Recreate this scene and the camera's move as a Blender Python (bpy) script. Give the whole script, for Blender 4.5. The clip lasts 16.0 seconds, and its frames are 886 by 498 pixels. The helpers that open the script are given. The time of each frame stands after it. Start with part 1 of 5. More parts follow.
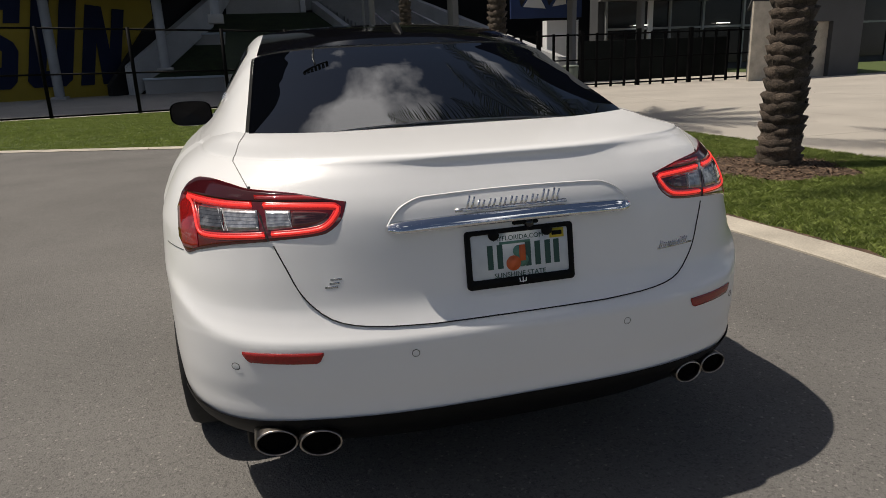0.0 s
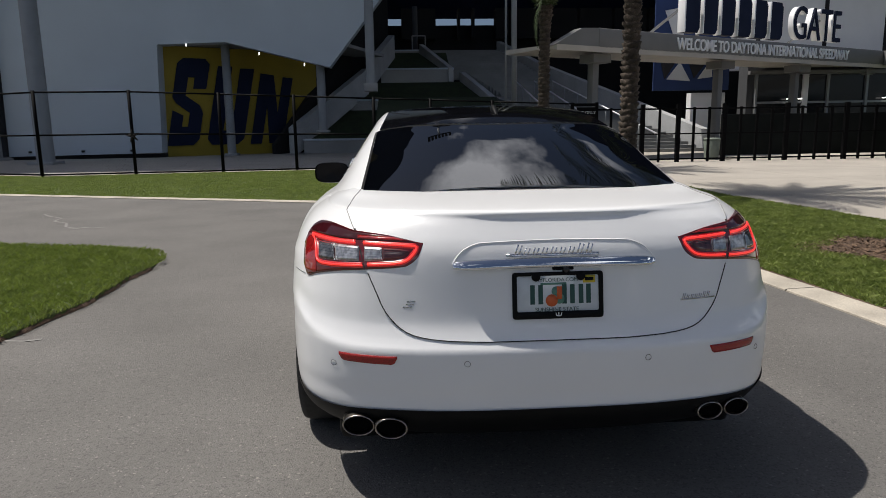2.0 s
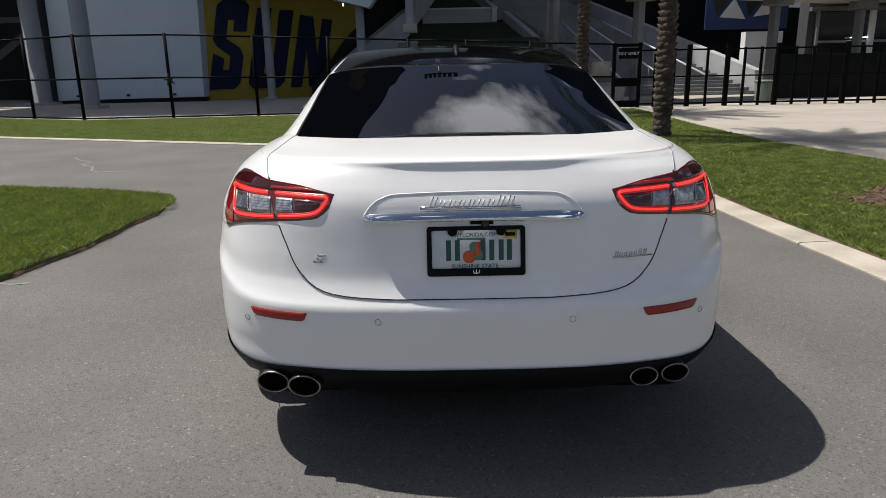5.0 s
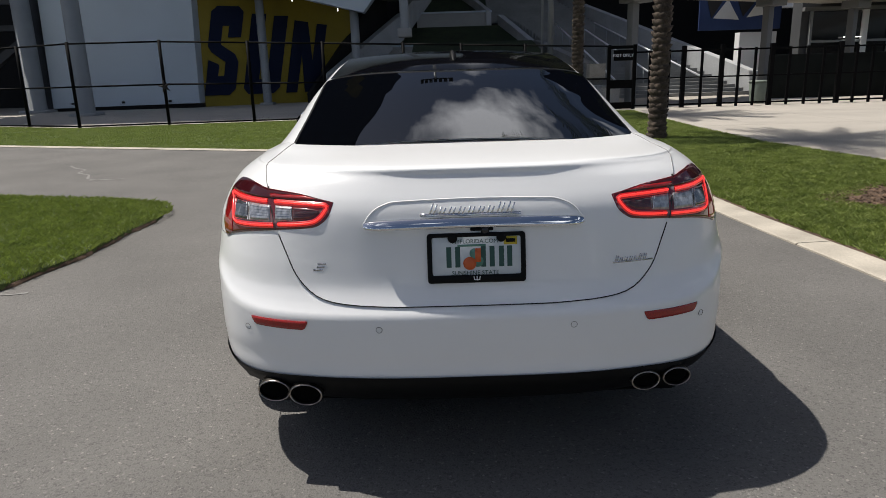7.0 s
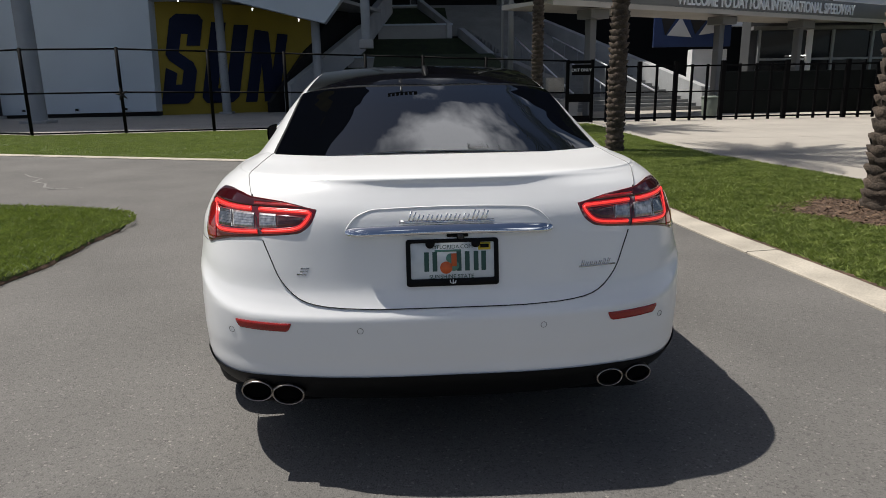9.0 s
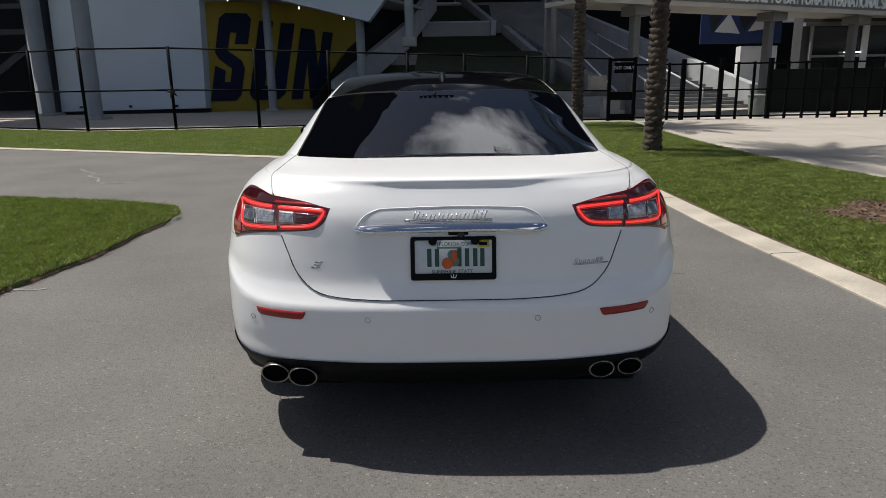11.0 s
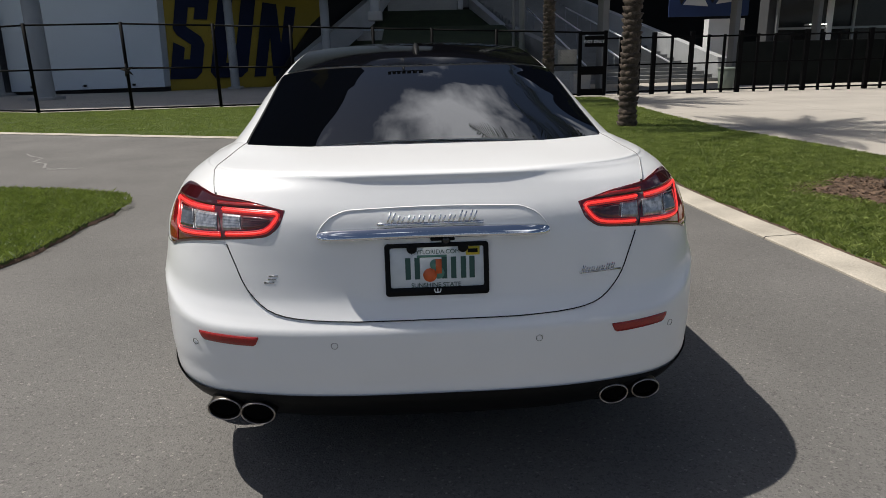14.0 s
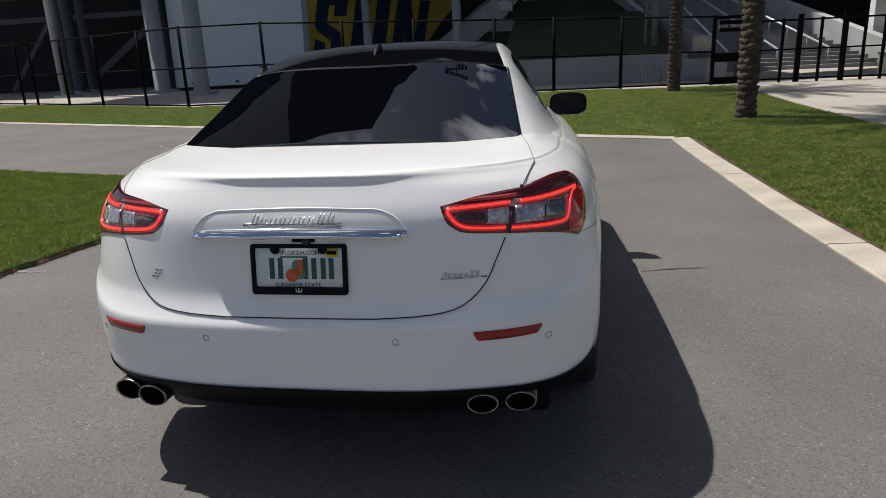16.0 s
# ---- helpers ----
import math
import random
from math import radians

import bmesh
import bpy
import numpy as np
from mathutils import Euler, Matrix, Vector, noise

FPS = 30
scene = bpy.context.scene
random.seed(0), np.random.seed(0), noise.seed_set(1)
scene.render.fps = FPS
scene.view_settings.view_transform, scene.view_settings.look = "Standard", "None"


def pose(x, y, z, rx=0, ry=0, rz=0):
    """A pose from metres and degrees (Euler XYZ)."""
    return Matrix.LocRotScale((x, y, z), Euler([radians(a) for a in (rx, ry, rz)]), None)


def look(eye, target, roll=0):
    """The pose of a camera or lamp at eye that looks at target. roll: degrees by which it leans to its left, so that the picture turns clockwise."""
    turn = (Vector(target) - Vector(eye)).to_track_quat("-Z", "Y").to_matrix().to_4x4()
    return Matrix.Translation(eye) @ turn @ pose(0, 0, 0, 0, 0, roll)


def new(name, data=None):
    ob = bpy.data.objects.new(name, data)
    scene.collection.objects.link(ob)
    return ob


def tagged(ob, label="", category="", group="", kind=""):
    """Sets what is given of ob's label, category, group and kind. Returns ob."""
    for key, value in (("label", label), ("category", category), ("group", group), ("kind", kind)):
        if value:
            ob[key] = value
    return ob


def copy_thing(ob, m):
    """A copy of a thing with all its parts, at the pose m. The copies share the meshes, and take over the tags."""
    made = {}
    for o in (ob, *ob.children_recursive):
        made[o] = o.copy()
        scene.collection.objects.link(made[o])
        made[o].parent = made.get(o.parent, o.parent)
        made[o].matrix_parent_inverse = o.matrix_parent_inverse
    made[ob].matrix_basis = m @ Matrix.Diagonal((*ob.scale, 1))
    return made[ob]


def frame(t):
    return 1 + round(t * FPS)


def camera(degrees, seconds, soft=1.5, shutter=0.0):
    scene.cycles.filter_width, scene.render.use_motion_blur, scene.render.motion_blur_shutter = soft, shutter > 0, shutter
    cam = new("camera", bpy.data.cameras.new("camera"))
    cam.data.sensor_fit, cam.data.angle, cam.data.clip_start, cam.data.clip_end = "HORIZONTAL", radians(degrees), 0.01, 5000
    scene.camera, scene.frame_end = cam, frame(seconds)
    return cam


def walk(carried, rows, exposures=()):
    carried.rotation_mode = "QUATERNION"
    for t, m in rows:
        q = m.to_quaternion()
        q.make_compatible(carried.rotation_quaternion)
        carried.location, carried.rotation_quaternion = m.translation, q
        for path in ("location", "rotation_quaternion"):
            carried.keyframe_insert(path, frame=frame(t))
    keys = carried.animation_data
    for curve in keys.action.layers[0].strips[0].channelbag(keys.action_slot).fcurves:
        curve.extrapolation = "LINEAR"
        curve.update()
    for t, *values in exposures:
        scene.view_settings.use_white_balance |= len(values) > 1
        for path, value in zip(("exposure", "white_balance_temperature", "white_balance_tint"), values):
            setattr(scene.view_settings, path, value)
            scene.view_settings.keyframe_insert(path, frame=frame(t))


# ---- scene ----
cam = camera(66.6, 16.0, soft=0.65)
METRES, EYE, TILT, LEAN, TURN = 3.406, 1.32, 0.0, 0.0, -15.2
ROWS = [
    (0.0, 0.0, 0.0, 0.0, -0.63, -15.91, 2.2),
    (0.5, -0.0047, -0.0617, 0.0048, 0.76, -13.2, 1.43),
    (1.0, 0.0272, -0.0946, 0.0151, 5.05, -10.95, 1.38),
    (1.5, 0.0568, -0.117, 0.016, 10.54, -9.3, 1.0),
    (2.0, 0.0797, -0.1488, 0.0113, 11.23, -10.2, 0.88),
    (2.5, 0.1137, -0.1748, 0.0078, 9.28, -12.92, 0.43),
    (3.0, 0.1695, -0.1722, 0.0111, 10.26, -14.18, 0.51),
    (3.5, 0.1921, -0.1452, 0.0112, 14.01, -14.43, 0.76),
    (4.0, 0.1895, -0.102, 0.0061, 15.04, -14.4, 0.61),
    (6.5, 0.2032, -0.0692, 0.011, 15.35, -15.48, 1.9),
    (7.0, 0.1921, -0.077, 0.011, 14.78, -14.51, 1.69),
    (7.5, 0.1852, -0.0785, 0.012, 11.98, -14.13, 2.25),
    (8.0, 0.1696, -0.0814, 0.0129, 8.41, -14.12, 1.75),
    (8.5, 0.1668, -0.0926, 0.0147, 8.88, -13.83, 1.22),
    (9.0, 0.185, -0.1181, 0.0154, 11.51, -13.66, 0.91),
    (9.5, 0.2161, -0.1514, 0.0224, 16.07, -13.75, 0.04),
    (12.0, 0.2397, -0.1608, 0.0282, 14.77, -13.88, 1.42),
    (12.5, 0.2306, -0.1322, 0.0242, 16.2, -13.56, 1.73),
    (13.0, 0.2037, -0.0959, 0.0244, 16.32, -14.3, 1.31),
    (13.5, 0.1826, -0.0678, 0.0247, 12.67, -14.59, 1.43),
    (14.0, 0.1949, -0.037, 0.0246, 12.48, -15.85, 1.33),
    (14.5, 0.2355, 0.0104, 0.0204, 16.96, -16.39, 2.15),
    (15.0, 0.2912, 0.0123, 0.017, 19.9, -16.1, 4.21),
    (15.5, 0.3591, 0.0138, 0.0222, 20.87, -17.61, 3.78),
    (16.0, 0.4319, 0.0412, 0.0281, 24.26, -16.21, 2.67),
]
EXPOSURES = [(0.0, -0.25, 6770, 11), (0.5, -0.21, 6720, 11), (1.0, -0.15, 6520, 11), (1.5, -0.09, 6360, 11), (2.5, -0.01, 6380, 11), (3.5, 0.11, 6420, 11), (8.5, 0.05, 6360, 10), (16.0, -0.01, 6360, 10)]
walk(cam, [(t, pose(-0.662, -1.59, EYE, TILT, LEAN, TURN) @ pose(METRES * x, METRES * y, METRES * z, 90 + pitch, roll, yaw)) for t, x, y, z, yaw, pitch, roll in ROWS], exposures=EXPOSURES)

# ---- sky and sun ----
TO_SUN = Vector((-0.47, 0.19, 1.0)).normalized()
world = bpy.data.worlds.new("world")
scene.world = world
world.use_nodes = True
wn, wl = world.node_tree.nodes, world.node_tree.links
wn.clear()
w_out, w_bg = wn.new("ShaderNodeOutputWorld"), wn.new("ShaderNodeBackground")
w_sky = wn.new("ShaderNodeTexSky")
w_sky.sky_type, w_sky.sun_disc = "NISHITA", False
w_sky.sun_elevation = math.asin(TO_SUN.z)
w_sky.sun_rotation = math.atan2(TO_SUN.x, TO_SUN.y)
w_sky.air_density, w_sky.dust_density, w_sky.ozone_density = 0.85, 2.0, 2.6
w_co, w_map = wn.new("ShaderNodeTexCoord"), wn.new("ShaderNodeMapping")
w_map.inputs["Scale"].default_value = (1.0, 1.0, 1.5)
w_map.inputs["Location"].default_value = (0.50, 0.1, 0.2)
w_noise, w_ramp, w_mix = wn.new("ShaderNodeTexNoise"), wn.new("ShaderNodeValToRGB"), wn.new("ShaderNodeMix")
w_noise.inputs["Scale"].default_value, w_noise.inputs["Detail"].default_value = 4.6, 9.0
w_noise.inputs["Roughness"].default_value = 0.55
w_near, w_heap, w_sum = wn.new("ShaderNodeVectorMath"), wn.new("ShaderNodeMapRange"), wn.new("ShaderNodeMath")
w_near.operation = "DISTANCE"
w_near.inputs[1].default_value = (0.12, 0.52, 0.85)
w_heap.inputs["From Min"].default_value, w_heap.inputs["From Max"].default_value = 0.22, 0.05
w_heap.inputs["To Min"].default_value, w_heap.inputs["To Max"].default_value = -0.04, 0.22
w_sum.operation = "ADD"
wl.new(w_co.outputs["Generated"], w_near.inputs[0])
wl.new(w_near.outputs["Value"], w_heap.inputs["Value"])
wl.new(w_heap.outputs["Result"], w_sum.inputs[0])
wl.new(w_noise.outputs["Fac"], w_sum.inputs[1])
w_ramp.color_ramp.elements[0].position, w_ramp.color_ramp.elements[1].position = 0.52, 0.71
w_mix.data_type = "RGBA"
w_mix.inputs[7].default_value = (32.0, 32.3, 33.4, 1.0)
wl.new(w_co.outputs["Generated"], w_map.inputs["Vector"])
wl.new(w_map.outputs["Vector"], w_noise.inputs["Vector"])
wl.new(w_sum.outputs["Value"], w_ramp.inputs["Fac"])
wl.new(w_ramp.outputs["Color"], w_mix.inputs[0])
wl.new(w_sky.outputs["Color"], w_mix.inputs[6])
wl.new(w_mix.outputs[2], w_bg.inputs["Color"])
wl.new(w_bg.outputs["Background"], w_out.inputs["Surface"])
w_bg.inputs["Strength"].default_value = 0.056
sun = new("sun", bpy.data.lights.new("sun", "SUN"))
sun.data.energy, sun.data.angle, sun.data.color = 4.9, radians(0.6), (1.0, 0.94, 0.85)
sun.matrix_world = look(TO_SUN * 60, (0, 0, 0))
scene.view_settings.exposure = 0.0


# ---- materials ----
def mat(name, base, rough=0.6, metal=0.0, vary=0.0, scale=8.0, fine=0.0, fine_scale=120.0, bump=0.0, bump_scale=80.0,
        coat=0.0, spec=0.5, emit=None, emit_power=0.0, each=0.0, tint=None, rough_vary=0.0):
    """A surface with stains (vary, scale), grain (fine) and relief (bump), in metres of the world."""
    m = bpy.data.materials.new(name)
    m.use_nodes = True
    nt, ln = m.node_tree.nodes, m.node_tree.links
    p = nt["Principled BSDF"]
    p.inputs["Base Color"].default_value = (*base, 1)
    p.inputs["Roughness"].default_value, p.inputs["Metallic"].default_value = rough, metal
    p.inputs["Coat Weight"].default_value, p.inputs["Coat Roughness"].default_value = coat, 0.03
    p.inputs["Specular IOR Level"].default_value = spec
    if emit:
        p.inputs["Emission Color"].default_value, p.inputs["Emission Strength"].default_value = (*emit, 1), emit_power
    geo = nt.new("ShaderNodeNewGeometry")

    def grain(s, detail):
        n = nt.new("ShaderNodeTexNoise")
        n.inputs["Scale"].default_value, n.inputs["Detail"].default_value = s, detail
        ln.new(geo.outputs["Position"], n.inputs["Vector"])
        return n

    col = None
    dark = tuple(max(0.0, c * (1 - vary)) for c in base)
    light = tint or tuple(min(1.0, c * (1 + vary)) for c in base)
    if vary:
        n, r = grain(scale, 5), nt.new("ShaderNodeValToRGB")
        r.color_ramp.elements[0].position, r.color_ramp.elements[1].position = 0.3, 0.7
        r.color_ramp.elements[0].color, r.color_ramp.elements[1].color = (*dark, 1), (*light, 1)
        ln.new(n.outputs["Fac"], r.inputs["Fac"])
        col = r.outputs["Color"]
        if rough_vary:
            mr = nt.new("ShaderNodeMapRange")
            mr.inputs["To Min"].default_value, mr.inputs["To Max"].default_value = rough - rough_vary, rough + rough_vary
            ln.new(n.outputs["Fac"], mr.inputs["Value"])
            ln.new(mr.outputs["Result"], p.inputs["Roughness"])
    for amount, source in ((fine, "fine"), (each, "each")):
        if not amount:
            continue
        mx, rg = nt.new("ShaderNodeMix"), nt.new("ShaderNodeMapRange")
        mx.data_type, mx.blend_type, mx.inputs[0].default_value = "RGBA", "MULTIPLY", 1.0
        if source == "fine":
            ln.new(grain(fine_scale, 2).outputs["Fac"], rg.inputs["Value"])
            rg.inputs["From Min"].default_value, rg.inputs["From Max"].default_value = 0.3, 0.7
        else:
            ln.new(geo.outputs["Random Per Island"], rg.inputs["Value"])
        rg.inputs["To Min"].default_value, rg.inputs["To Max"].default_value = 1 - amount, 1 + amount
        if col:
            ln.new(col, mx.inputs[6])
        else:
            mx.inputs[6].default_value = (*base, 1)
        ln.new(rg.outputs["Result"], mx.inputs[7])
        col = mx.outputs[2]
    if col:
        ln.new(col, p.inputs["Base Color"])
    if bump:
        b = nt.new("ShaderNodeBump")
        b.inputs["Strength"].default_value, b.inputs["Distance"].default_value = bump, 0.01
        ln.new(grain(bump_scale, 4).outputs["Fac"], b.inputs["Height"])
        ln.new(b.outputs["Normal"], p.inputs["Normal"])
    return m


M_PAINT = mat("pearl_white_paint", (0.835, 0.84, 0.842), 0.32, coat=0.6, vary=0.015, scale=3, spec=0.35)
M_BLACK = mat("gloss_black", (0.010, 0.010, 0.012), 0.06, coat=0.2)
M_ROOF = mat("black_roof", (0.003, 0.003, 0.0035), 0.08, spec=0.22)
M_GLASS = mat("tinted_glass", (0.0012, 0.0014, 0.0016), 0.012, spec=1.0)
M_SATIN = mat("satin_black_plastic", (0.005, 0.0055, 0.006), 0.5, vary=0.2, scale=20, spec=0.12)
M_GAP = mat("panel_gap", (0.01, 0.01, 0.01), 0.9)
M_RUBBER = mat("rubber", (0.02, 0.02, 0.02), 0.8, vary=0.3, scale=30)
M_CHROME = mat("chrome", (0.75, 0.76, 0.78), 0.06, 1.0)
M_DULLCHROME = mat("brushed_chrome", (0.55, 0.55, 0.56), 0.25, 1.0)
M_TIP = mat("sooty_steel", (0.32, 0.29, 0.26), 0.28, 1.0, vary=0.4, scale=40)
M_SOOT = mat("soot", (0.003, 0.003, 0.003), 0.95, spec=0.05)
M_LENS = mat("dark_red_lens", (0.11, 0.006, 0.008), 0.06, coat=1.0, vary=.25, scale=25)
M_HALO = mat("lit_red_reflector", (0.45, 0.012, 0.012), 0.25, coat=1.0, emit=(0.8, 0.015, 0.012), emit_power=0.22)
M_OUTER = mat("deep_red_outer_lens", (0.26, 0.010, 0.010), 0.08, coat=1.0, vary=0.3, scale=30, emit=(0.8, 0.012, 0.010), emit_power=0.05)
M_GREYLENS = mat("grey_clear_lens", (0.10, 0.10, 0.105), 0.12, 0.3, coat=1.0, vary=0.5, scale=60)
M_TOPLENS = mat("smoked_red_lens_top", (0.042, 0.005, 0.007), 0.10, coat=0.35, spec=0.3)
M_LED = mat("red_light_tube", (0.6, 0.02, 0.02), 0.3, emit=(1.0, 0.045, 0.035), emit_power=0.95)
M_CLEAR = mat("clear_lens_silver", (0.42, 0.42, 0.43), 0.22, 0.6, vary=0.45, scale=70)
M_SMOKE = mat("smoked_red_lens", (0.09, 0.022, 0.022), 0.08, coat=1.0, vary=.35, scale=50)
M_REFLECTOR = mat("red_reflector", (0.29, 0.012, 0.010), 0.25, coat=0.25, fine=0.3, fine_scale=260)
M_PLATE = mat("plate_white", (0.62, 0.66, 0.68), 0.35, vary=0.05, scale=30)
M_GREEN = mat("plate_green", (0.02, 0.075, 0.06), 0.4)
M_PALEGREEN = mat("plate_pale_green", (0.10, 0.24, 0.19), 0.4)
M_ORANGE = mat("plate_orange", (0.62, 0.12, 0.03), 0.4)
M_STARBROWN = mat("dark_brown_star", (0.018, 0.012, 0.010), 0.8, vary=0.3, scale=20)
M_DIMYELLOW = mat("dull_tower_yellow", (0.05, 0.038, 0.008), 0.7, vary=0.3, scale=0.6)
# Mirror glass coloured near black in place of a dark reflection.
M_MIRRORDARK = mat("mirror_dark_reflection", (0.004, 0.004, 0.005), 0.25, spec=0.15)
M_YELLOWTAG = mat("sticker_yellow", (0.62, 0.50, 0.05), 0.4)
M_ASPHALT = mat("asphalt", (0.136, 0.130, 0.122), 0.85, vary=0.15, scale=0.8, fine=0.12, fine_scale=210, bump=0.6, bump_scale=120)


def add_stones(m, scale, share, shade):
    """Scattered pale and dark stones in a bound surface."""
    nt, ln = m.node_tree.nodes, m.node_tree.links
    p = nt["Principled BSDF"]
    old = p.inputs["Base Color"].links[0].from_socket
    geo, vor, sep, ramp, mx = (nt.new(k) for k in ("ShaderNodeNewGeometry", "ShaderNodeTexVoronoi", "ShaderNodeSeparateColor", "ShaderNodeValToRGB", "ShaderNodeMix"))
    vor.inputs["Scale"].default_value = scale
    ln.new(geo.outputs["Position"], vor.inputs["Vector"])
    ln.new(vor.outputs["Color"], sep.inputs["Color"])
    ln.new(sep.outputs["Red"], ramp.inputs["Fac"])
    e = ramp.color_ramp.elements
    e[0].position, e[0].color = 0.0, (1 - shade, 1 - shade, 1 - shade, 1)
    e[1].position, e[1].color = 1.0, (1 + 2.2 * shade, 1 + 2.1 * shade, 1 + 1.9 * shade, 1)
    for pos, v in ((0.08, 1 - .7 * shade), (0.3, 1 - .12 * shade), (1 - share, 1.05), (1 - share * .45, 1 + shade)):
        k = ramp.color_ramp.elements.new(pos)
        k.color = (v, v, v, 1)
    mx.data_type, mx.blend_type, mx.inputs[0].default_value = "RGBA", "MULTIPLY", 1.0
    ln.new(old, mx.inputs[6])
    ln.new(ramp.outputs["Color"], mx.inputs[7])
    ln.new(mx.outputs[2], p.inputs["Base Color"])


add_stones(M_ASPHALT, 120, 0.035, 0.36)
M_KERB = mat("kerb_concrete", (0.43, 0.39, 0.325), 0.85, vary=0.18, scale=2.5, fine=0.15, fine_scale=90, bump=0.3, bump_scale=60)
M_PLAZA = mat("plaza_concrete", (0.385, 0.353, 0.308), 0.85, vary=0.10, scale=0.6, fine=0.1, fine_scale=50, bump=0.15, bump_scale=40)
M_SOIL = mat("lawn_soil", (0.070, 0.098, 0.024), 0.95, vary=0.25, scale=2.0, fine=0.4, fine_scale=40, bump=0.8, bump_scale=35)
M_BLADE = mat("grass_blade", (0.180, 0.245, 0.055), 0.7, vary=0.42, scale=4.5, each=0.5, tint=(0.31, 0.36, 0.10))


def add_through_light(m, share, colour):
    """Thin leaves pass some of the sun's light on to their far side."""
    nt, ln = m.node_tree.nodes, m.node_tree.links
    p, out = nt["Principled BSDF"], nt["Material Output"]
    t, mx = nt.new("ShaderNodeBsdfTranslucent"), nt.new("ShaderNodeMixShader")
    t.inputs["Color"].default_value, mx.inputs[0].default_value = (*colour, 1), share
    ln.new(p.outputs["BSDF"], mx.inputs[1])
    ln.new(t.outputs["BSDF"], mx.inputs[2])
    ln.new(mx.outputs["Shader"], out.inputs["Surface"])


add_through_light(M_BLADE, 0.28, (0.24, 0.32, 0.05))
M_MULCH = mat("bark_mulch", (0.085, 0.052, 0.034), 0.95, vary=0.4, scale=9, fine=0.4, fine_scale=60, bump=1.0, bump_scale=50)
M_TRUNK = mat("palm_bark", (0.064, 0.048, 0.036), 0.95, vary=0.4, scale=9, fine=0.4, fine_scale=60, bump=1.0, bump_scale=45, each=0.35)
M_LEAF = mat("palm_leaf", (0.040, 0.062, 0.020), 0.55, vary=0.25, scale=2, each=0.3)
M_FENCE = mat("black_fence_metal", (0.0035, 0.0035, 0.004), 0.6, vary=0.3, scale=8, spec=0.06)
M_STAIR = mat("pale_stair_concrete", (0.21, 0.213, 0.21), 0.85, vary=0.14, scale=0.7, fine=0.1, fine_scale=20)
M_PALEWALL = mat("white_painted_wall", (0.72, 0.72, 0.72), 0.7, vary=0.06, scale=0.5)
# Darker copy of the white wall paint, with the stands' shade in it.
M_PARAPET = mat("shaded_white_wall", (0.40, 0.41, 0.415), 0.8, vary=0.12, scale=0.9, fine=0.08, fine_scale=25)
M_BIN = mat("pale_green_bin", (0.16, 0.19, 0.16), 0.6, vary=0.1, scale=4)
# Wall colour, also painted on the left bay's steel as shade.
M_SLATE = mat("dark_grey_wall_and_shaded_steel", (0.062, 0.065, 0.070), 0.8, vary=0.12, scale=0.8, fine=0.1, fine_scale=30)
M_SEAM = mat("pale_panel_seam", (0.24, 0.235, 0.23), 0.7)
M_WHITE = mat("white_panel", (0.49, 0.555, 0.62), 0.55, vary=0.04, scale=0.3)
M_CONCRETE = mat("building_concrete", (0.32, 0.32, 0.315), 0.85, vary=0.12, scale=0.5, fine=0.08, fine_scale=25)
M_STEEL = mat("painted_steel", (0.25, 0.262, 0.268), 0.5, vary=0.08, scale=1.5)
M_SOFFIT = mat("beige_soffit", (0.50, 0.465, 0.41), 0.7, vary=0.08, scale=0.8)
M_CANOPY = mat("canopy_panel", (0.17, 0.17, 0.167), 0.6, vary=0.1, scale=0.8)
# Puts the concourse's deep shade into the colour; dark fittings use it too.
M_DARK = mat("near_black_shade_and_fittings", (0.009, 0.009, 0.010), 0.9, vary=0.3, scale=0.4)
M_NAVY = mat("navy_paint", (0.008, 0.014, 0.040), 0.6, vary=0.15, scale=1.0, spec=0.15)
M_YELLOW = mat("mural_yellow", (0.30, 0.22, 0.016), 0.7, vary=0.08, scale=0.8)
M_BLUE = mat("banner_blue", (0.018, 0.042, 0.14), 0.7, vary=0.1, scale=0.8)
M_BANWHITE = mat("banner_white", (0.6, 0.62, 0.65), 0.7)
M_BANBLACK = mat("banner_black", (0.015, 0.016, 0.02), 0.7)
M_SIGNWHITE = mat("sign_white", (0.85, 0.86, 0.87), 0.5)
M_SHOP = mat("dark_window", (0.012, 0.013, 0.014), 0.15, spec=0.5)
M_SCREEN = mat("dark_gate_sheet", (0.009, 0.011, 0.0105), 0.8, vary=0.3, scale=1.2, spec=0.1)
# Grass for the beds, darkened in colour to carry the stands' shade.
M_BED = mat("grass_with_painted_shade", (0.022, 0.032, 0.010), 0.95, vary=0.3, scale=1.5, fine=0.4, fine_scale=15)
M_LAMPGLOW = mat("lit_lamp", (0.9, 0.9, 0.9), 0.4, emit=(1, 0.97, 0.9), emit_power=2.2)


# ---- building blocks ----
def link(name, bm, material, parent=None, label="", smooth=True):
    me = bpy.data.meshes.new(name)
    bm.to_mesh(me)
    bm.free()
    return hang(name, me, material, parent, label, smooth)


def hang(name, me, material, parent=None, label="", smooth=True):
    if not me.materials:
        me.materials.append(material)
    if smooth:
        me.polygons.foreach_set("use_smooth", [True] * len(me.polygons))
    ob = new(name, me)
    if parent:
        ob.parent = parent
    if label:
        ob["label"] = label
    return ob


def part(name, bm, material, parent, label="", smooth=True):
    """One mesh under a thing or under a part."""
    return link(name, bm, material, parent, label, smooth)


def thing(name, label, category, group="", at=(0, 0, 0), turn=0.0):
    ob = new(name)
    ob.matrix_world = pose(*at, 0, 0, turn)
    return tagged(ob, label, category, group)


def structure(name, bm, material, label, category, smooth=False):
    return tagged(link(name, bm, material, None, label, smooth), label, category, kind="structure")


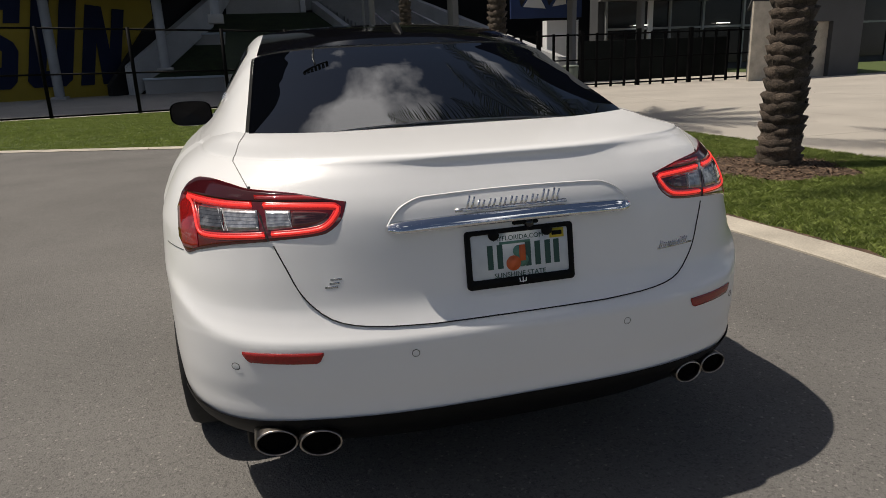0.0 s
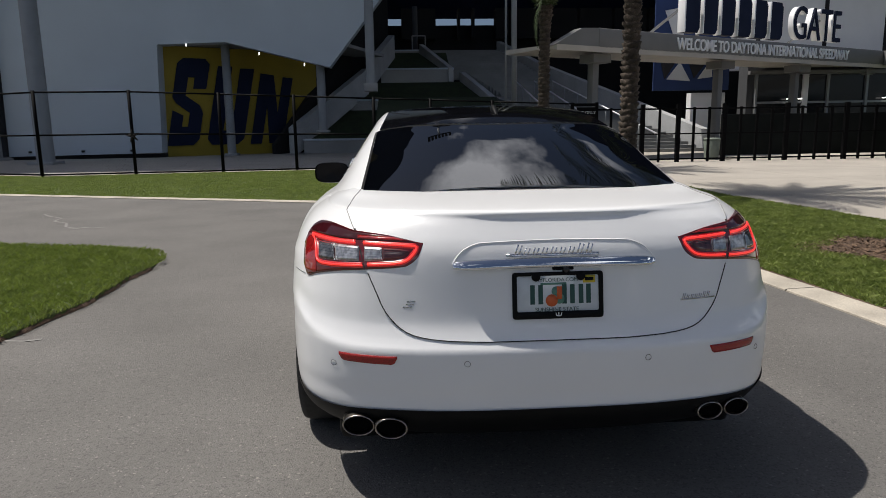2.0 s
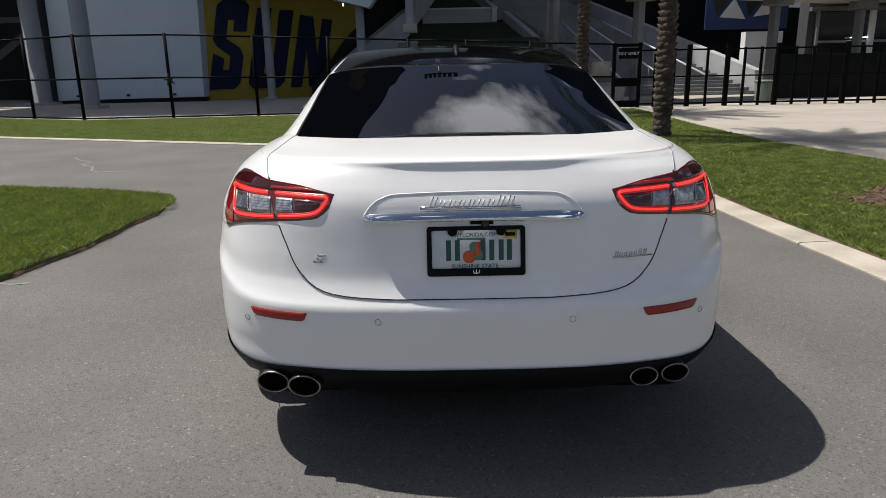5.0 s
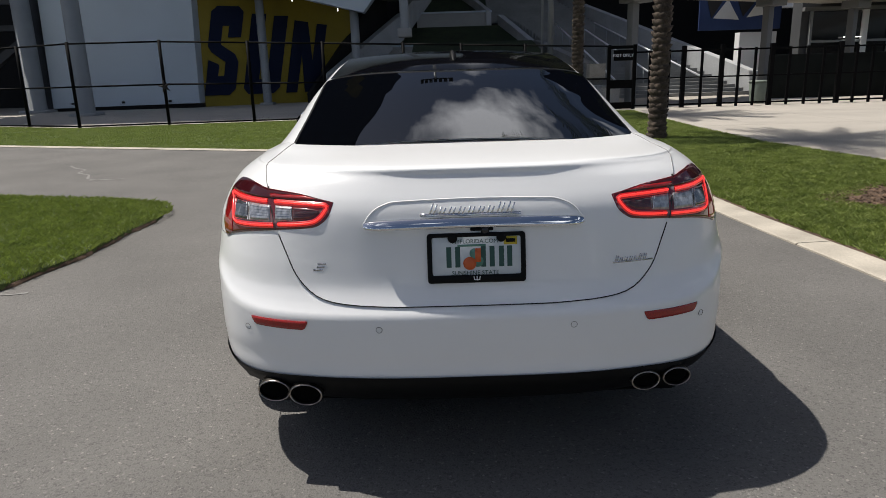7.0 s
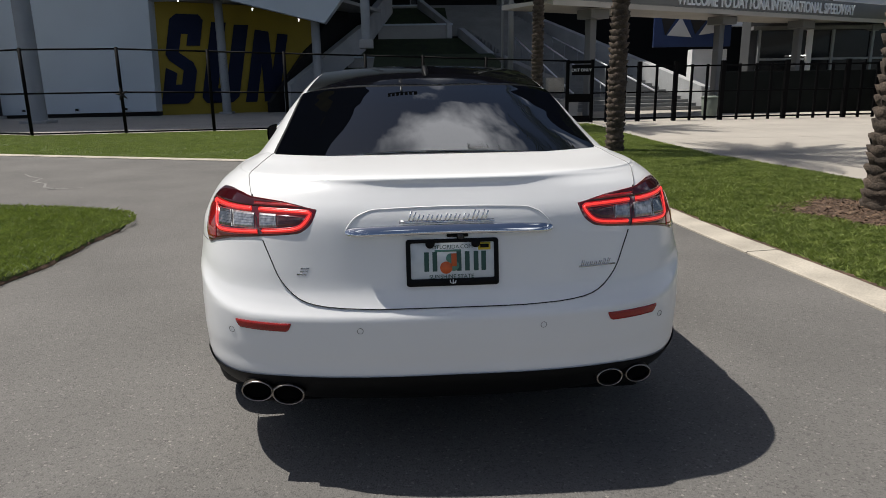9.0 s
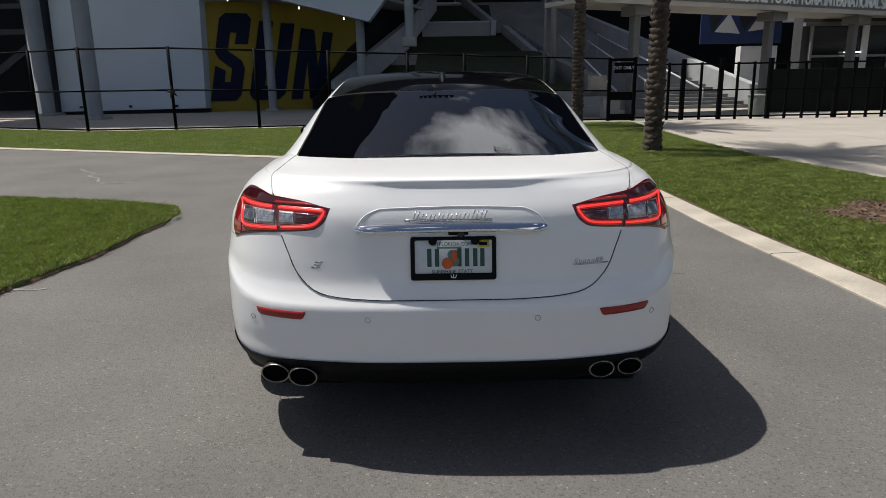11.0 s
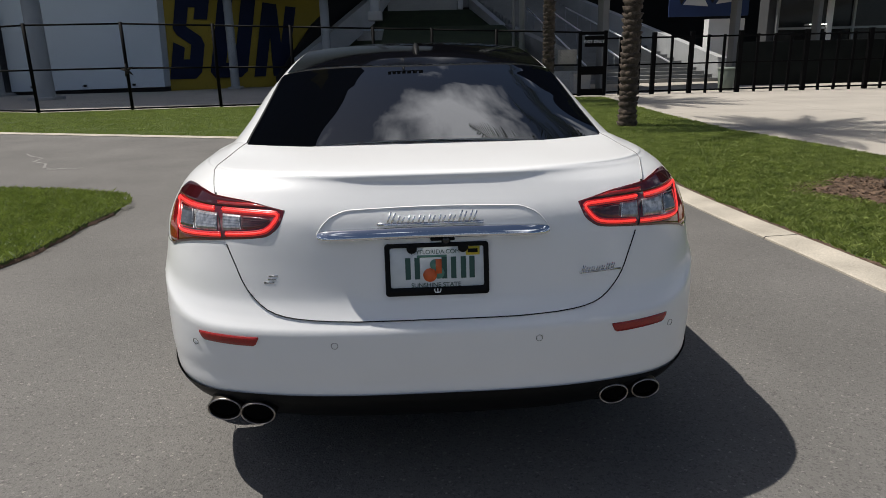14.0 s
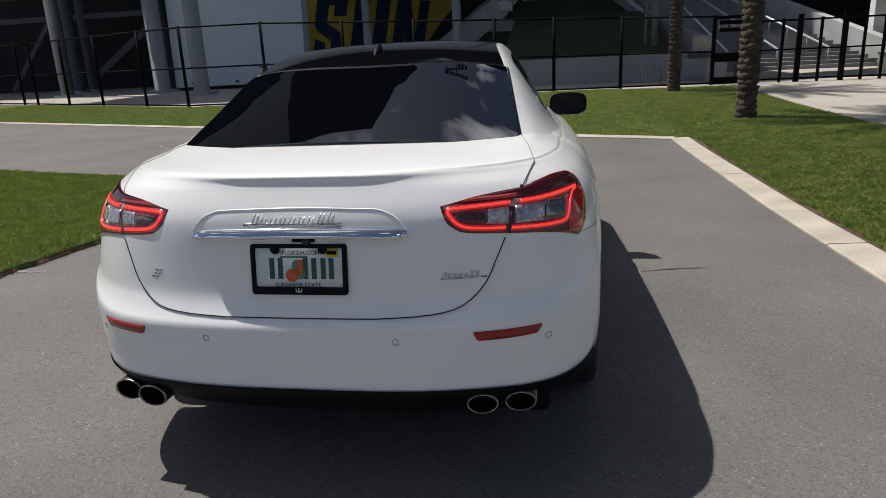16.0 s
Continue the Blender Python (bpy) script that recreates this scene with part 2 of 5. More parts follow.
def add_box(bm, a, b, bevel=0.0, m=None):
    """A box between two corners, with worn edges."""
    a, b = Vector(a), Vector(b)
    r = bmesh.ops.create_cube(bm, size=1.0, matrix=Matrix.Translation((a + b) / 2) @ Matrix.Diagonal((*(b - a), 1)))
    vs = r["verts"]
    if bevel:
        es = list({e for v in vs for e in v.link_edges})
        r = bmesh.ops.bevel(bm, geom=es, offset=bevel, segments=2, affect="EDGES", profile=0.5)
        vs = list({v for f in r["faces"] for v in f.verts} | {v for v in vs if v.is_valid})
    if m:
        bmesh.ops.transform(bm, matrix=m, verts=vs)
    return bm


def box(a, b, bevel=0.0, m=None):
    return add_box(bmesh.new(), a, b, bevel, m)


def add_beam(bm, p, q, w, h, up=(0, 0, 1)):
    """A bar of section w by h from p to q."""
    p, q = Vector(p), Vector(q)
    d = (q - p).normalized()
    s = d.cross(Vector(up))
    s = (s if s.length > 1e-4 else d.cross(Vector((1, 0, 0)))).normalized()
    u = s.cross(d)
    vs = []
    for c in (p, q):
        for i, j in ((-1, -1), (1, -1), (1, 1), (-1, 1)):
            vs.append(bm.verts.new(c + s * (i * w / 2) + u * (j * h / 2)))
    for f in ((3, 2, 1, 0), (4, 5, 6, 7), (0, 1, 5, 4), (1, 2, 6, 5), (2, 3, 7, 6), (3, 0, 4, 7)):
        bm.faces.new([vs[k] for k in f])
    return bm


def beam(p, q, w, h, up=(0, 0, 1)):
    return add_beam(bmesh.new(), p, q, w, h, up)


def add_tube(bm, pts, radii, sides=12, caps=True):
    """A round bar along a line of points."""
    pts = [Vector(p) for p in pts]
    if not hasattr(radii, "__len__"):
        radii = [radii] * len(pts)
    rings, ref = [], None
    for i, p in enumerate(pts):
        d = (pts[min(i + 1, len(pts) - 1)] - pts[max(i - 1, 0)]).normalized()
        if ref is None:
            ref = Vector((1, 0, 0)) if abs(d.x) < 0.9 else Vector((0, 1, 0))
        s = (ref - d * ref.dot(d)).normalized()
        ref, u = s, d.cross(s)
        rings.append([bm.verts.new(p + float(radii[i]) * (math.cos(k) * s + math.sin(k) * u))
                      for k in np.linspace(0, 2 * math.pi, sides, endpoint=False)])
    for a, b in zip(rings, rings[1:]):
        for k in range(sides):
            bm.faces.new((a[k], a[(k + 1) % sides], b[(k + 1) % sides], b[k]))
    if caps:
        bm.faces.new(rings[0][::-1])
        bm.faces.new(rings[-1])
    return bm


def tube(pts, radii, sides=12, caps=True):
    return add_tube(bmesh.new(), pts, radii, sides, caps)


def prism(points, axis, a, b):
    """A flat outline (two coordinates a corner) pulled from a to b along an axis (0, 1 or 2)."""
    bm = bmesh.new()
    def at(p, v):
        q = list(p)
        q.insert(axis, v)
        return q
    lo = [bm.verts.new(at(p, a)) for p in points]
    hi = [bm.verts.new(at(p, b)) for p in points]
    bm.faces.new(lo)
    bm.faces.new(hi[::-1])
    for i in range(len(points)):
        j = (i + 1) % len(points)
        bm.faces.new((lo[i], lo[j], hi[j], hi[i]))
    bmesh.ops.recalc_face_normals(bm, faces=bm.faces)
    return bm


def sheet(grid, thick=0.0):
    """A surface through a grid of points, closed with a rim and a back at the given thickness along -normal."""
    grid = np.asarray(grid, float)
    n, m = grid.shape[:2]
    bm = bmesh.new()
    vs = [[bm.verts.new(p) for p in row] for row in grid]
    for i in range(n - 1):
        for j in range(m - 1):
            bm.faces.new((vs[i][j], vs[i][j + 1], vs[i + 1][j + 1], vs[i + 1][j]))
    if thick:
        bmesh.ops.recalc_face_normals(bm, faces=bm.faces)
        bm.normal_update()
        geom = bm.faces[:]
        bmesh.ops.solidify(bm, geom=geom, thickness=thick)
    return bm


def lettering(text, size, extrude=0.004, spacing=1.0, bold=0.0):
    """The built-in font as a mesh, in the xz plane, facing -y, centred on its place."""
    cu = bpy.data.curves.new("lettering", "FONT")
    cu.offset = bold
    cu.body, cu.size, cu.extrude, cu.align_x, cu.align_y, cu.space_character = text, size, extrude, "CENTER", "CENTER", spacing
    ob = bpy.data.objects.new("lettering", cu)
    scene.collection.objects.link(ob)
    me = bpy.data.meshes.new_from_object(ob.evaluated_get(bpy.context.evaluated_depsgraph_get()))
    bpy.data.objects.remove(ob)
    me.transform(pose(0, 0, 0, 90))
    return me


def step(a, b, v):
    t = np.clip((np.asarray(v, float) - a) / (b - a), 0, 1)
    return t * t * (3 - 2 * t)


# ---- ground ----
LOW = -0.09


def ground_z(y):
    """The road falls a little from behind the car to the crossing lane."""
    return float(LOW * step(1.2, 5.0, y))


def far_kerb(x):
    return 9.45 - 0.41 * (x - 2.72)


def fence_y(x):
    return 21.85 + 0.083 * (x + 12.6) if x > -12.6 else 21.85 - 0.52 * (x + 12.6)


def kerb_x(y):
    return 2.72 - 0.08 * float(step(3.5, 9.0, y))


def lawn_edge(y):
    """Where the lawn beside the road meets the plaza."""
    return float(np.interp(y, [-14, 4.8, 8.0, 10.8, 15.0, 22.6], [6.7, 6.6, 6.45, 6.1, 6.2, 6.75]))


xs = [-2500, -600, -150, -60, *np.arange(-30, 31, 2.0), 60, 150, 600, 2500]
ys = [-2500, -600, -150, -60, *np.arange(-30, 0, 3.0), *np.arange(0, 7.01, 0.25), *np.arange(8, 61, 4.0), 150, 600, 2500]
structure("ground", sheet([[(x, y, ground_z(y)) for x in xs] for y in ys]), M_ASPHALT,
          "grey sunlit asphalt road with worn stone grain", "road", True)


def blade_field(name, spots, tall, label):
    """Grass: single blades, leaning each its own way."""
    rng = np.random.default_rng(7)
    n = len(spots)
    spots = np.asarray(spots)
    a = rng.uniform(0, 2 * np.pi, n)
    h = tall * rng.uniform(0.5, 1.3, n)
    w = rng.uniform(0.0016, 0.0042, n) * (1 + spots[:, 1].clip(0, 25) * 0.09)
    lean = rng.normal(0, 0.6, (n, 2)) * h[:, None]
    side = np.stack([np.cos(a), np.sin(a)], 1) * w[:, None]
    co = np.zeros((n, 4, 3))
    co[:, 0, :2], co[:, 1, :2] = spots[:, :2] - side, spots[:, :2] + side
    co[:, 2, :2], co[:, 3, :2] = spots[:, :2] + lean * 0.35 + side * 0.7, spots[:, :2] + lean
    co[:, :2, 2] = spots[:, 2:3]
    co[:, 2, 2], co[:, 3, 2] = spots[:, 2] + h * 0.6, spots[:, 2] + h * 0.95
    me = bpy.data.meshes.new(name)
    k = np.arange(n)[:, None] * 4
    faces = np.concatenate([k + [0, 1, 2], k + [0, 2, 3]], 0)
    me.from_pydata(co.reshape(-1, 3), [], faces.tolist())
    return tagged(hang(name, me, M_BLADE, None, label, False), label, "grass", kind="stuff")


def inside_lawn(x, y):
    """Which lawn a spot of ground belongs to: beside the road, or over the crossing lane."""
    if x <= 3.02 and y > 8.6:
        return far_kerb(x) + 0.26 < y < fence_y(x) - 0.05
    return kerb_x(y) + .33 + .03 * noise.noise((y * 5.0, 7.3, 0)) < x < lawn_edge(y) and -3 < y < 22.2


def island_top(x):
    return 6.25 - 0.29 * (x + 3.7)


def island_edge(y):
    return -3.17 - 0.03 * math.sin(y * 3.1) - 0.012 * math.sin(y * 8.7) - 0.1 * float(step(2.9, 1.0, y)) + .02 * noise.noise((y * 7.0, 4.1, 0))


TURF = .05


def on_island(x, y):
    if x > island_edge(y) + .012 or y > island_top(x):
        return False
    # rounded tip
    if x > -3.95 and y > 5.15:
        return (x + 3.95) ** 2 / 0.72 + (y - 5.15) ** 2 / 1.15 < 1.0
    return True


def lawn_sheet(name, rows, label):
    return structure(name, sheet(rows), M_SOIL, label, "lawn", True)


def bumpy(x, y, lift=0.012):
    return (x, y, ground_z(y) + lift + 0.012 * noise.noise((x * 0.9, y * 0.9, 3.0)))


lawn_sheet("lawn_beside_road", [[bumpy(3.0 + (lawn_edge(y) - 3.0) * u, y) for u in np.linspace(0, 1, 14)] for y in np.linspace(-12, 22.6, 110)],
           "green mown lawn between the kerb and the plaza")
lawn_sheet("lawn_over_road", [[bumpy(x, far_kerb(x) + 0.24 + (fence_y(x) + 0.1 - far_kerb(x) - 0.24) * u) for u in np.linspace(0, 1, 16)]
                              for x in np.linspace(-34, 3.02, 60)], "green mown lawn before the black fence")
rows = []
for y in np.linspace(-12, 6.3, 120):
    x0 = island_edge(y) - .02 - float(.8 * step(5.0, 6.35, y) ** 1.5)
    top = [bumpy(x0 - (u ** 1.6) * 22, y + (u ** 1.6) * 6.3 * float(step(3, 6.35, y)), TURF) for u in np.linspace(0, 1, 24)]
    x, yy, z = top[0]
    rows.append([(x + .012, yy, ground_z(yy) - .02), (x + .008, yy, z - .02)] + top)
x_far = [(x, y + .02, -.11) for x, y, z in rows[-1]]
lawn_sheet("lawn_island", rows + [x_far], "green grass island with a ragged raised edge on the asphalt")

rng = np.random.default_rng(3)


def scatter(n, x0, x1, y0, y1, test, lift=.006, spread=None):
    out = []
    for x, y in zip(rng.uniform(x0, x1, n), rng.uniform(y0, y1, n)):
        x = spread(x) if spread else x
        if test(x, y):
            out.append((x, y, ground_z(y) + lift))
    return out


def in_mulch(x, y):
    return (x - 5.05) ** 2 / .62 + (y - 4.8) ** 2 / .70 < 1 + 0.25 * math.sin(5 * math.atan2(y - 4.75, x - 5.0))


blade_field("grass_beside_road", [s for s in scatter(230000, 3.0, 6.7, 0.8, 10.5, inside_lawn) if not in_mulch(s[0], s[1])]
            + scatter(120000, 3.0, 6.8, 10.0, 22.4, inside_lawn) + scatter(80000, 3.0, 6.7, -6, .8, lambda x, y: 3.02 < x < lawn_edge(y)), 0.046, "short green grass blades on the lawn beside the road")
blade_field("grass_over_road", scatter(520000, -24, 3.02, 8.9, 27, inside_lawn) + scatter(190000, 0, 1, 8.9, 24, inside_lawn, .006, lambda u: -12 + 15.02 * math.sqrt(u)), 0.032, "short green grass blades on the lawn before the fence")
blade_field("grass_on_island", scatter(210000, -11, -3.0, 1.5, 8.5, on_island, TURF - .008) + scatter(90000, -9, -3.0, -6, 1.5, on_island, TURF - .008), 0.046, "short green grass blades on the island")

# dirt fringe where the island's turf has crept over the asphalt
rows = []
for y in np.linspace(.6, 5.1, 420):
    e = island_edge(y)
    k = noise.noise((y * 4.0, 1.3, 0)) + .8 * noise.noise((y * 15.0, 2.3, 0)) + .7 * noise.noise((y * 48.0, 5.3, 0))
    rows.append([(e - .06, y, ground_z(y) + TURF - .016), (e - .012, y, ground_z(y) + TURF - .02), (e - .004, y, ground_z(y) + .008), (e + .003 + .05 * max(k - .55, 0), y, ground_z(y) + .0045)])
structure("dirt_fringe", sheet(rows), M_MULCH, "brown dirt fringe along the grass island", "soil", True)

# bare soil between the kerb and the turf
rows = []
for y in np.linspace(-4, 9.3, 700):
    k = noise.noise((y * 5.0, 7.3, 0)) + .7 * noise.noise((y * 19.0, 2.9, 0))
    x = kerb_x(y) + .28
    rows.append([(x, y, ground_z(y) + .024), (x + .02, y, ground_z(y) + .020), (x + .042 + .045 * k, y, ground_z(y) + .022)])
structure("soil_strip", sheet(rows), M_MULCH, "thin strip of dark soil between kerb and lawn", "soil", True)

# kerb ribbons, cast in lengths with joints
kerb = thing("kerb", "pale concrete edging strip along the lawn", "kerb")
tagged(kerb, kind="structure")
for i, y in enumerate(np.arange(-9.0, 9.4, 3.05)):
    y1 = min(y + 3.04, 9.55)
    cuts = np.linspace(y, y1 - 0.008, 7)
    bm = bmesh.new()
    rows = [[(kerb_x(v) + a, v, ground_z(v) + b) for a, b in ((0, -0.05), (0, 0.012), (0.015, 0.02), (0.27, 0.028), (0.29, -0.05))] for v in cuts]
    vs = [[bm.verts.new(p) for p in r] for r in rows]
    for a, b in zip(vs, vs[1:]):
        for k in range(4):
            bm.faces.new((a[k], a[k + 1], b[k + 1], b[k]))
    bm.faces.new(vs[0])
    bm.faces.new(vs[-1][::-1])
    part("kerb_length", bm, M_KERB, kerb, smooth=False)
for x in np.arange(-33, 2.6, 3.05):
    x1 = min(x + 3.04, 2.71)
    bm = bmesh.new()
    vs = [[bm.verts.new((v, far_kerb(v) + d, LOW + z)) for d, z in ((0, -0.05), (0, 0.012), (0.02, 0.02), (0.24, 0.026), (0.26, -0.05))] for v in (x, x1)]
    for k in range(4):
        bm.faces.new((vs[0][k + 1], vs[0][k], vs[1][k], vs[1][k + 1]))
    bm.faces.new(vs[0])
    bm.faces.new(vs[1][::-1])
    part("kerb_length", bm, M_KERB, kerb, smooth=False)

# plaza slabs
plaza = structure("plaza", sheet([[(x, y, LOW + 0.004) for x in (-60, -30, 0, 6, 20, 40, 70)] for y in (21.4, 30, 45, 70)]), M_PLAZA,
                  "pale sunlit concrete plaza behind the fence", "pavement")
# the strip of lawn ground behind the fence line is paved too
for j, y in enumerate(np.arange(-9, 23, 4.0)):
    for i in range(6):
        x0 = 6.0 + i * 4.5
        ya, yb = y, min(y + 3.99, 23.0)
        xa0, xb0 = (lawn_edge(ya), lawn_edge(yb)) if i == 0 else (x0, x0)
        bm = prism([(xa0, ya), (x0 + 4.49, ya), (x0 + 4.49, yb), (xb0, yb)], 2, LOW - 0.05, LOW + 0.012)
        part("slab", bm, M_PLAZA, plaza, smooth=False)
mulch = structure("mulch_ring", sheet([[(5.05 + r * .92 * math.cos(a) * (1 + 0.1 * math.sin(5 * a)), 4.8 + r * .96 * math.sin(a) * (1 + 0.1 * math.sin(5 * a)),
                                         ground_z(4.75) + 0.016 + 0.06 * (1 - r) + 0.015 * noise.noise((r * 9 * math.cos(a), r * 9 * math.sin(a), 0)))
                                        for a in np.linspace(0, 2 * math.pi, 49)] for r in np.linspace(0.02, 1, 12)]), M_MULCH,
                  "brown bark mulch round the palm's foot", "mulch", True)

# loose bark chips on the mulch
rng = np.random.default_rng(12)
chips = []
while len(chips) < 3200:
    r, a = math.sqrt(rng.uniform(0.02, 1)) * 1.12, rng.uniform(0, 2 * math.pi)
    chips.append((5.05 + r * .92 * math.cos(a) * (1 + 0.1 * math.sin(5 * a)), 4.8 + r * .96 * math.sin(a) * (1 + 0.1 * math.sin(5 * a)),
                  ground_z(4.75) + 0.022 + 0.06 * max(0, 1 - r) + rng.uniform(0, .012), rng.uniform(.008, .03), rng.uniform(0, math.pi)))
co, fc = [], []
for x, y, z, ln, a in chips:
    u, v = np.array((math.cos(a), math.sin(a), rng.uniform(-.5, .5))) * ln, np.array((-math.sin(a), math.cos(a), rng.uniform(-.6, .6))) * ln * .38
    c, k = np.array((x, y, z)), len(co)
    top = np.array((0, 0, .006))
    co += [c - u - v, c + u - v, c + u + v, c - u + v, c + top]
    fc += [(k, k + 1, k + 4), (k + 1, k + 2, k + 4), (k + 2, k + 3, k + 4), (k + 3, k, k + 4)]
me = bpy.data.meshes.new("bark_chips")
me.from_pydata(co, [], fc)
M_CHIP = mat("bark_chip", (0.12, 0.078, 0.05), 0.9, each=0.6)
tagged(hang("bark_chips", me, M_CHIP, None, "", False), "brown bark chips lying round the palm's foot", "mulch", kind="stuff")

# worn marks on the road
M_CHALK = mat("worn_pale_mark", (0.225, 0.218, 0.208), 0.9, vary=0.3, scale=12)
M_CUT = mat("saw_cut", (0.06, 0.058, 0.056), 0.95)


def road_mark(pts, width, material, name, label):
    rows = []
    p = np.array(pts, float)
    d = np.gradient(p, axis=0)
    d /= np.linalg.norm(d, axis=1)[:, None]
    for k, (a, b) in enumerate(zip(p, d)):
        w = width * (.6 + .6 * abs(math.sin(k * 1.7)))
        n = np.array((-b[1], b[0])) * w / 2
        rows.append([(*(a + n), ground_z(a[1]) + .004), (*(a - n), ground_z(a[1]) + .004)])
    return structure(name, sheet(rows), material, label, "road mark")


road_mark([(-7.0, 10.6), (-6.7, 10.2), (-6.35, 9.9), (-6.3, 9.5), (-5.95, 9.2), (-5.75, 8.75), (-5.45, 8.5)], .04, M_CHALK, "road_mark_1", "thin pale scratched line on the asphalt")
road_mark([(-5.6, 8.5), (-5.42, 8.60), (-5.28, 8.55), (-5.1, 8.6)], .06, M_CHALK, "road_mark_2", "thin pale scratched line on the asphalt")
road_mark([(-3.3, 2.42), (-3.2, 2.44), (-3.08, 2.41), (-2.98, 2.45)], .03, M_CHALK, "road_mark_3", "short pale mark on the asphalt")
road_mark([(1.35, 2.52), (1.55, 2.58), (1.8, 2.62)], .012, M_CUT, "road_mark_4", "thin dark crack in the asphalt")


# ---- the car ----
def spline(xs, ys):
    """Smooth monotone curve through a few knots."""
    xs, ys = np.array(xs, float), np.array(ys, float)
    d = np.diff(ys) / np.diff(xs)
    m = np.concatenate(([d[0]], np.where(d[1:] * d[:-1] > 0, 2 * d[1:] * d[:-1] / (d[1:] + d[:-1] + 1e-12), 0), [d[-1]]))
    def at(x):
        x = np.clip(x, xs[0], xs[-1])
        i = np.clip(np.searchsorted(xs, x) - 1, 0, len(xs) - 2)
        h = xs[i + 1] - xs[i]
        t = (x - xs[i]) / h
        return ((1 + 2 * t) * (1 - t) ** 2 * ys[i] + t * (1 - t) ** 2 * h * m[i]
                + t * t * (3 - 2 * t) * ys[i + 1] + t * t * (t - 1) * h * m[i + 1])
    return at
Z_KNOTS = [.27, .32, .40, .43, .50, .597, .614, .632, .655, .70, .78, .87, .93, .97, 1.0, 1.02, 1.036, 1.048, 1.058]
tail_y = spline(Z_KNOTS, [.13, .065, .012, .014, .006, .002, .0055, .0175, .032, .052, .066, .0785, .089, .105, .1235, .1375, .1475, .1535, .157])
half_w = spline(Z_KNOTS, [.930, .948, .960, .963, .966, .966, .966, .965, .965, .966, .970, .967, .947, .927, .907, .888, .8675, .849, .833])
corner = spline([.27, .70, .88, .98, 1.02, 1.058], [.72, .74, .82, .84, .84, .80])
def lip_rise(x):
    """The lid's trailing edge kicks up between the fenders."""
    return .006 * (1 - float(step(.34, .72, abs(x))))


shelf_rise = spline([0, .70, .80, .86, .90, .94, .98], [0, 0, .012, .035, .065, .10, .13])


def shelf(x, z):
    """The bumper's shelf climbs towards the lamps at the corners."""
    top = .62 + float(shelf_rise(abs(float(x))))
    return float(np.interp(z, [.50, top, .90], [.50, .62, .90])) if .50 < z < .90 else z


def soft_edge(x, z):
    """Beside the middle the lid's edge is rounded off."""
    return .018 * float(step(.22, .60, abs(x))) * float(step(1.015, 1.058, z))


def tail(x, z, off=0.0):
    """The car's tail at x across and z up."""
    def y(x, z):
        k = np.clip(np.abs(x) / half_w(z), 0, .9995)
        lip = .008 * np.exp(-((z - 1.056) / .009) ** 2)
        return tail_y(shelf(x, z)) + corner(z) * (1 - (1 - k ** 3) ** (1 / 3)) - lip * (1 - step(.16, .52, np.abs(x))) + soft_edge(x, z)
    p = np.array([x, y(x, z), z + lip_rise(x) * float(step(.985, 1.05, z))])
    if off:
        e = 1e-3
        dx, dz = (y(x + e, z) - y(x - e, z)) / (2 * e), (y(x, z + e) - y(x, z - e)) / (2 * e)
        n = np.array([dx, -1, dz]); p = p + off * n / np.linalg.norm(n)
    return p


def sink(p):
    """The car stands a little nose down with the road."""
    p = np.asarray(p, float)
    return np.array([p[0], p[1], p[2] - 0.022 * max(0.0, p[1] - 1.0)])


deck_z = spline([0, .06, .15, .5, 1.0], [1.058, 1.064, 1.069, 1.088, 1.108])
deck_y = spline([0, .06, .15, .5, 1.0], [.1575, .169, .205, .43, .70])
deck_w = spline([0, .15, .5, 1.0], [.825, .81, .77, .715])
deck_d = spline([0, .3, 1.0], [.80, .70, .17])
deck_n = spline([0, .3, 1.0], [3.0, 3.0, 6.0])


